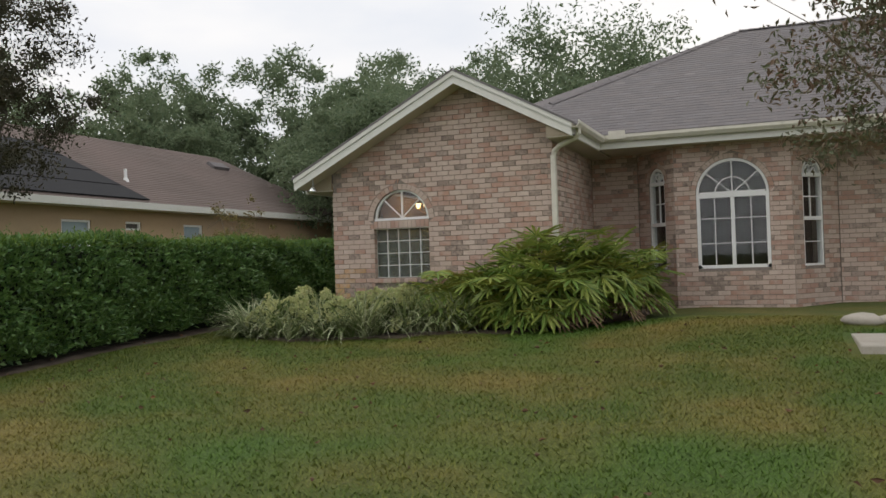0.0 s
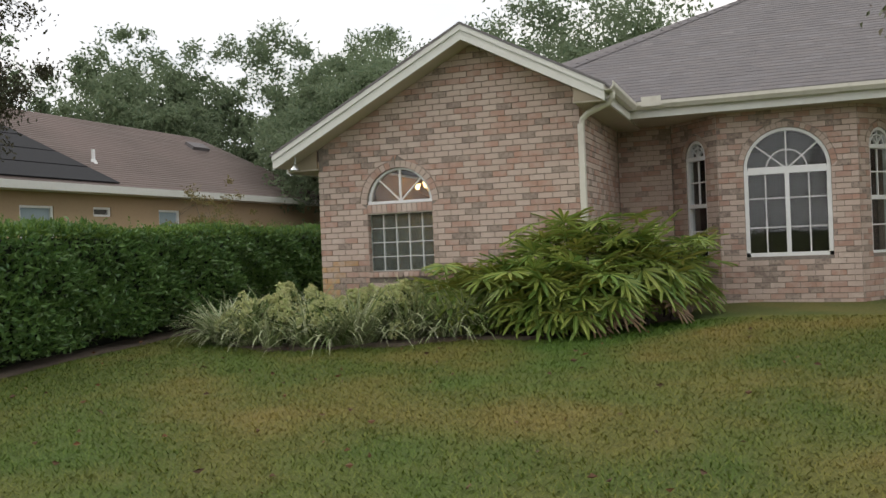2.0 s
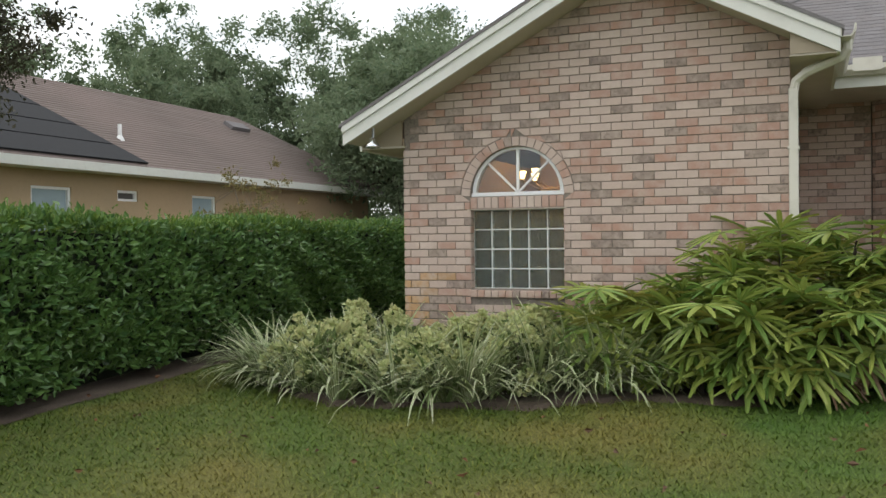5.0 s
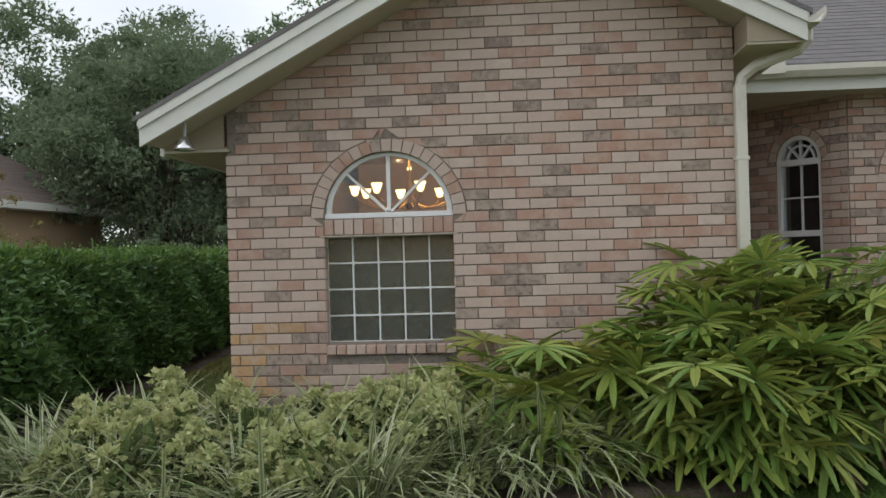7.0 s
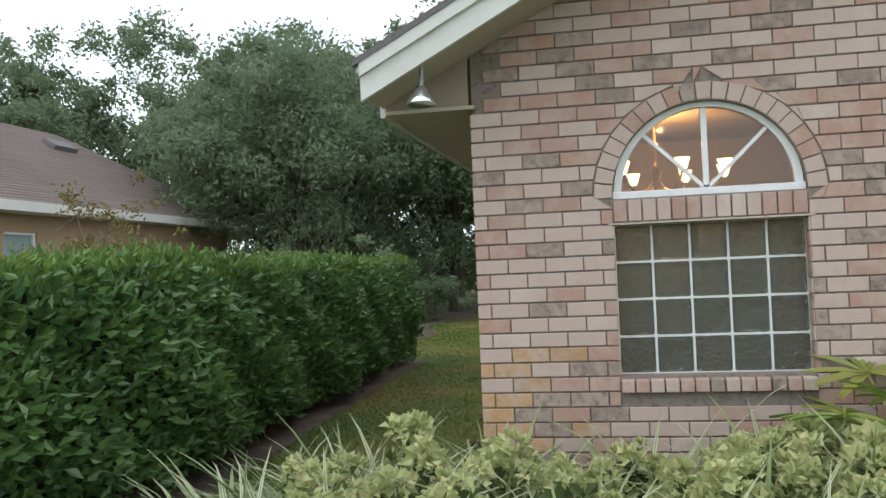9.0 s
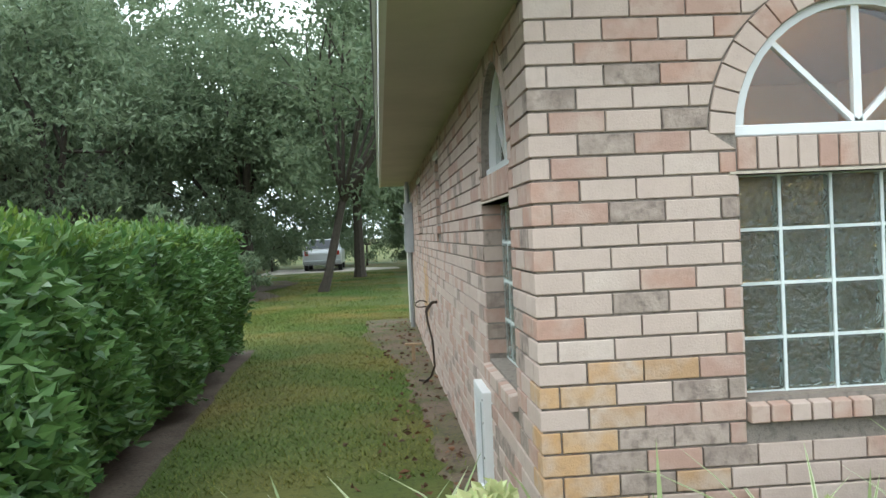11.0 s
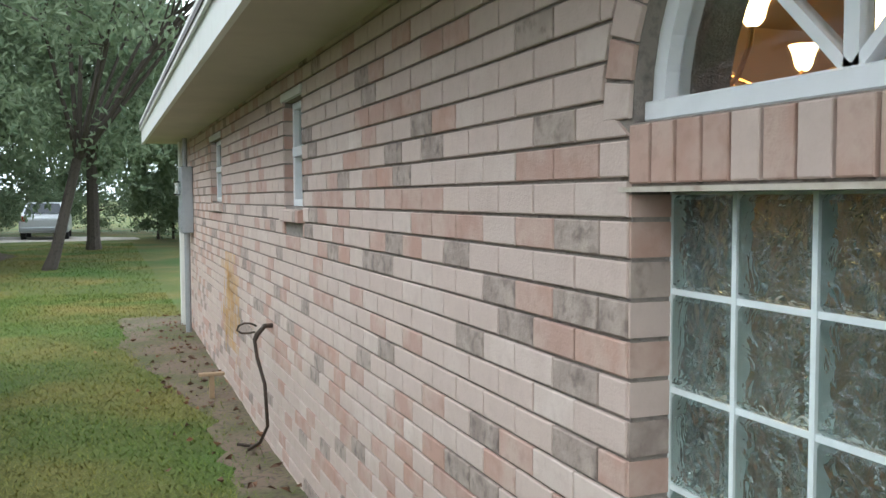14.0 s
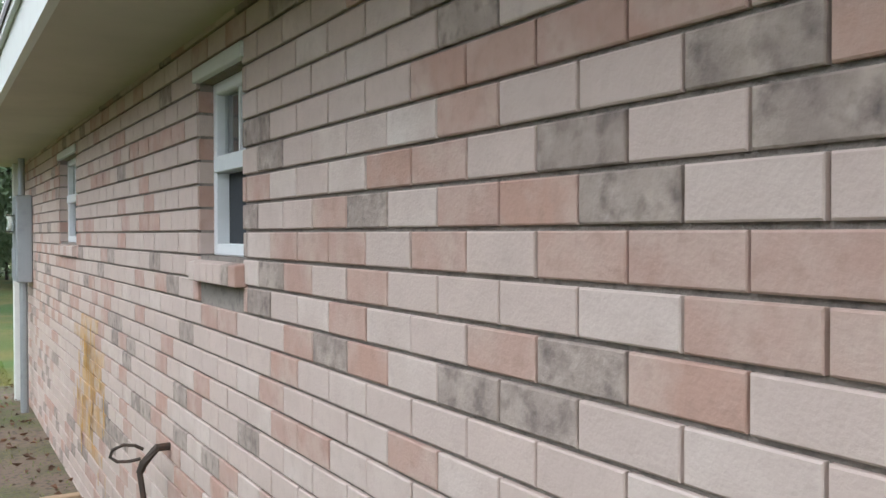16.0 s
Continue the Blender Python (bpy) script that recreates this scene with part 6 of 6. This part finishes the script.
def parked_car(x, y):
    """A car seen from behind: body profile pushed across its width, with cabin, glass, lamps and wheels."""
    z = float(ground_z(x, y)) + 0.03
    th = thing("car", (x, y, z), "silver-white hatchback parked on the far drive", "car")

    def put(u, v, w):
        return (x + w, y + u, z + v)
    bm = bmesh.new()
    prism(bm, [(0.0, 0.35), (0.12, 0.28), (4.1, 0.28), (4.25, 0.5), (4.1, 0.82), (3.1, 0.95), (0.1, 0.98), (0.0, 0.8)], put, -0.88, 0.88)
    part("body", bm, M["car_paint"], th, bevel=0.04)
    bm = bmesh.new()
    lo, hi = [(0.12, 0.97), (3.0, 0.95)], [(0.55, 1.45), (2.2, 1.45)]
    vs = [bm.verts.new(put(u, v, w)) for (u, v), h in ((lo[0], 0.8), (lo[1], 0.8), (hi[1], 0.62), (hi[0], 0.62)) for w in (-h, h)]
    for f in ((0, 1, 3, 2), (2, 3, 5, 4), (4, 5, 7, 6), (6, 7, 1, 0), (0, 2, 4, 6), (1, 7, 5, 3)):
        bm.faces.new([vs[i] for i in f])
    part("cabin", bm, M["car_paint"], th, bevel=0.03)
    bm = bmesh.new()
    vs = [bm.verts.new(put(u, v, w)) for u, v, w in ((0.16, 1.02, -0.7), (0.16, 1.02, 0.7), (0.5, 1.4, 0.55), (0.5, 1.4, -0.55))]
    vb = [bm.verts.new(p.co + Vector((0, -0.012, 0.01))) for p in vs]
    bm.faces.new(vs), bm.faces.new(vb[::-1])
    for i in range(4):
        bm.faces.new((vs[i], vb[i], vb[(i + 1) % 4], vs[(i + 1) % 4]))
    part("rear_window", bm, M["car_glass"], th, "dark tinted rear window")
    for w in (-0.78, 0.62):
        part("tail_lamp", boxed(x + w, x + w + 0.16, y - 0.015, y + 0.05, z + 0.72, z + 0.92), M["tail_lamp"], th, "red tail lamp", bevel=0.01)
    part("bumper", boxed(x - 0.86, x + 0.86, y - 0.06, y + 0.1, z + 0.33, z + 0.5), M["grey_metal"], th, "grey rear bumper", bevel=0.03)
    for u in (0.75, 3.4):
        for w in (-0.86, 0.68):
            bm = bmesh.new()
            tube(bm, [(x + w, y + u, z + 0.31), (x + w + 0.18, y + u, z + 0.31)], 0.31, 16)
            part("wheel", bm, M["tyre"], th, "dark rubber wheel")


parked_car(-3.15, 37.4)


# ---------------- neighbouring house ----------------
nbh = thing("neighbour_house", (-11.15, 15, 0), "tan stucco house with a brown shingled hip roof", "house")
NX, N0, N1, NE, NSL, NH = -11.15, -3.0, 21.0, 3.02, 0.64, 4.0
NWIN = [(5.46, 6.58, 1.5, 2.57, "blind"), (8.0, 8.7, 2.32, 2.58, "dark"), (10.76, 11.78, 1.4, 2.56, "blind"), (0.9, 2.0, 1.4, 2.57, "blind")]
bm = bmesh.new()
cuts = sorted({N0, N1, *[v for w in NWIN for v in w[:2]]})
for a, b in zip(cuts, cuts[1:]):
    hole = next((w for w in NWIN if w[0] <= a + 1e-6 and b <= w[1] + 1e-6), None)
    for z0, z1 in ((-0.3, hole[2]), (hole[3], NE)) if hole else ((-0.3, NE),):
        box(bm, NX - 0.25, NX, a, b, z0, z1)
box(bm, NX - 7.4, NX - 0.25, N1 - 0.25, N1, -0.3, NE)
box(bm, NX - 7.4, NX - 0.25, N0, N0 + 0.25, -0.3, NE)
box(bm, NX - 7.5, NX - 7.3, N0, N1, -0.3, NE)
part("wall", bm, M["stucco"], nbh)
for a, b, z0, z1, k in NWIN:
    win = part("window", boxed(NX - 0.16, NX - 0.1, a + 0.05, b - 0.05, z0 + 0.05, z1 - 0.05), M["blind" if k == "blind" else "unlit_tone"], nbh, "closed bluish blind" if k == "blind" else "small dark window")
    bm = bmesh.new()
    for q in ((a, b, z1 - 0.06, z1), (a, b, z0, z0 + 0.06), (a, a + 0.06, z0 + 0.06, z1 - 0.06), (b - 0.07, b, z0 + 0.06, z1 - 0.06)):
        box(bm, NX - 0.12, NX - 0.04, q[0], q[1], q[2], q[3])
    part("frame", bm, M["vinyl"], win)
NY0, NY1, EX, RXN, RZN = N0 - 0.6, 21.6, -10.6, -14.6, 5.66
EZ = 3.1
bm = bmesh.new()
c = [bm.verts.new(p) for p in ((EX, NY0, EZ), (EX, NY1, EZ), (-18.6, NY1, EZ), (-18.6, NY0, EZ), (RXN, NY0 + NH, RZN), (RXN, NY1 - NH, RZN))]
for f in ((0, 1, 5, 4), (1, 2, 5), (2, 3, 4, 5), (3, 0, 4), (0, 3, 2, 1)):
    bm.faces.new([c[i] for i in f])
nroof = part("roof", bm, M["shingle_brown"], nbh)
V, F = [], []
for cidx in range(34):
    f0, f1 = cidx / 34, (cidx + 1.1) / 34
    z0, z1 = EZ + (RZN - EZ) * f0, EZ + (RZN - EZ) * min(1, f1)
    x0, x1 = EX + (RXN - EX) * f0, EX + (RXN - EX) * min(1, f1)
    ya, yb = NY0 + NH * f0, NY1 - NH * f0
    n = len(V)
    V += [(x0, ya, z0 + 0.03), (x0, yb, z0 + 0.03), (x1, yb - 0.1, z1 + 0.012), (x1, ya + 0.1, z1 + 0.012), (x0, ya, z0), (x0, yb, z0)]
    F += [(n, n + 1, n + 2, n + 3), (n + 4, n + 5, n + 1, n)]
soup("shingle_layer", V, F, M["shingle_brown"], nroof, kind="stuff")
bm = bmesh.new()
box(bm, EX - 0.01, EX + 0.03, NY0, NY1, 2.92, 3.12)
box(bm, NX, EX - 0.01, NY0, NY1, 2.92, 2.94)
part("fascia", bm, M["white"], nbh)


def on_nroof(y, s, lift):
    """A place on the neighbour's slope: along the eave and up the slope, in metres."""
    k = s / math.sqrt(1 + NSL ** 2)
    return (EX - k + lift * 0.57, y, EZ + NSL * k + lift * 0.82)


pan = thing("solar_panel", on_nroof(8, 1.5, 0.04), "black pool-heating panels on the brown roof", "solar panel")
for s0, s1, ya, yb in ((0.15, 0.95, 0.6, 8.55), (1.0, 1.8, 0.6, 8.15), (1.85, 2.65, 0.6, 7.75), (2.7, 3.5, 0.6, 7.35)):
    bm = bmesh.new()
    vs = [bm.verts.new(on_nroof(y, s, l)) for l in (0.04, 0.08) for y, s in ((ya, s0), (yb, s0), (yb - 0.38, s1), (ya, s1))]
    for f in ((3, 2, 1, 0), (4, 5, 6, 7), (0, 1, 5, 4), (1, 2, 6, 5), (2, 3, 7, 6), (3, 0, 4, 7)):
        bm.faces.new([vs[i] for i in f])
    part("panel", bm, M["solar"], pan)
for nm, y, s in (("roof_vent", 16.4, 3.7),):
    th = thing(nm, on_nroof(y, s, 0.03), "low brown ridge vent on the shingles", "roof vent")
    bm = bmesh.new()
    vs = [bm.verts.new(on_nroof(yy, ss, l)) for l in (0.02, 0.14) for yy, ss in ((y - 0.5, s - 0.2), (y + 0.5, s - 0.2), (y + 0.5, s + 0.2), (y - 0.5, s + 0.2))]
    for f in ((3, 2, 1, 0), (4, 5, 6, 7), (0, 1, 5, 4), (1, 2, 6, 5), (2, 3, 7, 6), (3, 0, 4, 7)):
        bm.faces.new([vs[i] for i in f])
    part("hood", bm, M["shingle"], th)
th = thing("vent_pipe", on_nroof(8.9, 1.5, 0.0), "short pale plumbing vent pipe on the roof", "vent pipe")
p = on_nroof(8.9, 1.5, 0.0)
bm = bmesh.new()
lathe(bm, (p[0], p[1], p[2] - 0.05), [(0.12, 0.0), (0.07, 0.12), (0.05, 0.14), (0.05, 0.42), (0.03, 0.42), (0.03, 0.36)], 10)
part("pipe", bm, M["vinyl"], th)

# ---------------- fittings on the side wall ----------------
lamp = thing("flood_lamp", (-0.2, -0.3, 2.57), "small chrome flood lamp under the soffit corner", "lamp")
bm = bmesh.new()
lathe(bm, (-0.2, -0.3, 2.53), [(0.045, 0.0), (0.05, 0.012), (0.05, 0.05), (0.03, 0.055)], 12)
part("base", bm, M["soffit"], lamp)
bm = bmesh.new()
tube(bm, [(-0.2, -0.3, 2.54), (-0.2, -0.3, 2.45), (-0.2, -0.31, 2.38)], 0.012, 8)
part("neck", bm, M["grey_metal"], lamp)
bm = bmesh.new()
lathe(bm, (-0.2, -0.315, 2.29), [(0.075, 0.0), (0.08, 0.012), (0.068, 0.035), (0.04, 0.07), (0.028, 0.1)], 14)
part("shade", bm, M["chrome"], lamp, smooth=True)

hatch = thing("wall_hatch", (-0.03, 1.72, 0.0), "white framed access hatch low on the brick wall", "hatch")
HY0, HY1, HZ1 = 1.44, 1.88, 0.64
for nm, q in (("stile", (HY0, HY0 + 0.07, 0.0, HZ1)), ("stile", (HY1 - 0.07, HY1, 0.0, HZ1)), ("rail", (HY0 + 0.07, HY1 - 0.07, HZ1 - 0.07, HZ1)), ("rail", (HY0 + 0.07, HY1 - 0.07, 0.0, 0.07))):
    part(nm, boxed(-0.045, 0.012, q[0], q[1], q[2], q[3]), M["vinyl"], hatch, bevel=0.004)
part("flap", boxed(-0.02, 0.011, HY0 + 0.07, HY1 - 0.07, 0.07, HZ1 - 0.07), M["grey_metal"], hatch, "grey inset flap", bevel=0.003)
for z in (0.12, 0.3, 0.48, 0.6):
    bm = bmesh.new()
    tube(bm, [(-0.0475, HY0 + 0.012, z), (-0.043, HY0 + 0.012, z)], 0.006, 8)
    part("screw", bm, M["iron"], hatch)

tap = thing("garden_tap", (-0.04, 5.53, 0.805), "dark iron garden tap with a loop handle and hose", "tap")
bm = bmesh.new()
tube(bm, [(0.015, 5.53, 0.805), (-0.05, 5.53, 0.805), (-0.1, 5.53, 0.75), (-0.115, 5.53, 0.715)], [0.016, 0.016, 0.017, 0.014], 8)
part("spout", bm, M["iron"], tap)
bm = bmesh.new()
tube(bm, [(-0.1, 5.53, 0.805), (-0.13, 5.535, 0.822), (-0.17, 5.55, 0.826), (-0.205, 5.565, 0.808), (-0.215, 5.57, 0.78), (-0.19, 5.56, 0.762), (-0.15, 5.545, 0.762), (-0.11, 5.532, 0.77)], 0.007, 6)
part("handle", bm, M["iron"], tap)
bm = bmesh.new()
tube(bm, [(-0.115, 5.53, 0.725), (-0.105, 5.5, 0.615), (-0.07, 5.44, 0.455), (-0.06, 5.42, 0.2), (-0.1, 5.46, 0.09), (-0.16, 5.54, 0.03), (-0.12, 5.63, 0.025), (-0.2, 5.73, 0.02)], 0.011, 7)
part("hose", bm, M["iron"], tap, "short dark hose")

stake = thing("wooden_stake", (-0.2, 7.2, 0.0), "short raw wooden stake with a crosspiece in the dirt", "stake")
part("post", boxed(-0.22, -0.18, 7.18, 7.22, -0.05, 0.19), M["wood"], stake, bevel=0.004)
part("crosspiece", boxed(-0.3, -0.1, 7.17, 7.23, 0.19, 0.215), M["wood"], stake, bevel=0.004)

mb = thing("meter_box", (-0.1, 10.85, 1.0), "tall grey electric meter box at the wall end", "meter box")
part("cabinet", boxed(-0.13, -0.001, 10.65, 11.05, 1.2, 1.97), M["grey_metal"], mb, bevel=0.008)
part("door", boxed(-0.142, -0.13, 10.68, 11.02, 1.23, 1.5), M["grey_metal"], mb)
bm = bmesh.new()
tube(bm, [(-0.13, 10.85, 1.72), (-0.2, 10.85, 1.72)], [0.09, 0.085], 14)
part("meter", bm, M["pane"], mb, "round glass meter")
bm = bmesh.new()
tube(bm, [(-0.07, 10.75, 1.21), (-0.07, 10.75, -0.05)], 0.035, 8)
part("conduit", bm, M["grey_metal"], mb)
bm = bmesh.new()
tube(bm, [(-0.07, 10.85, 1.96), (-0.07, 10.85, 2.31)], 0.03, 8)
part("riser", bm, M["grey_metal"], mb)
ds2 = thing("downspout", (-0.06, 11.55, 0.0), "white downspout at the far wall end", "downspout")
part("pipe", boxed(-0.095, -0.012, 11.48, 11.56, 0.0, 2.306), M["white"], ds2, bevel=0.008)

# rusty stain run down the side wall
V, F = [], []
for k in range(60):
    y = 7.5 + rng.normal() * 0.3
    top = 1.2 - 0.6 * abs(y - 7.5) - abs(rng.normal()) * 0.3
    wv, ln = rng.uniform(0.008, 0.03), rng.uniform(0.06, 0.25)
    n = len(V)
    o = -0.0026 - 0.0001 * k
    V += [(o, y, top), (o, y + wv, top - 0.03), (o, y + wv * 0.8, top - ln), (o, y + 0.1 * wv, top - ln * 0.95)]
    F.append((n, n + 1, n + 2, n + 3))
soup("rust_stain", V, F, M["rust"], wall_side, "rusty orange water stain", kind="stuff")

# ---------------- front walk ----------------
walk_slab = thing("front_walk", (9.5, -2.4, 0.08), "pale concrete front walk at the lawn edge", "path", kind="structure")
for k in range(4):
    x0 = 7.8 + k * 1.25
    z = float(ground_z(x0 + 0.6, -2.4))
    part("slab", boxed(x0, x0 + 1.235, -3.2, -1.75, z - 0.1, z + 0.05), M["concrete"], walk_slab, bevel=0.012)
for k, (x, y, s) in enumerate(((8.0, -0.9, 0.2), (8.35, -0.75, 0.16), (8.7, -0.95, 0.22))):
    st = thing("edging_stone", (x, y, float(ground_z(x, y))), "rough grey edging stone by the front walk", "stone", "edging stones")
    bm = bmesh.new()
    bmesh.ops.create_icosphere(bm, subdivisions=2, radius=s)
    for v in bm.verts:
        v.co = Vector((v.co.x * 1.3, v.co.y, v.co.z * 0.5)) * (1 + 0.25 * noise.noise(v.co * 6 + Vector((k, 0, 0)))) + Vector((x, y, float(ground_z(x, y)) + s * 0.25))
    part("stone", bm, M["concrete"], st, smooth=True)
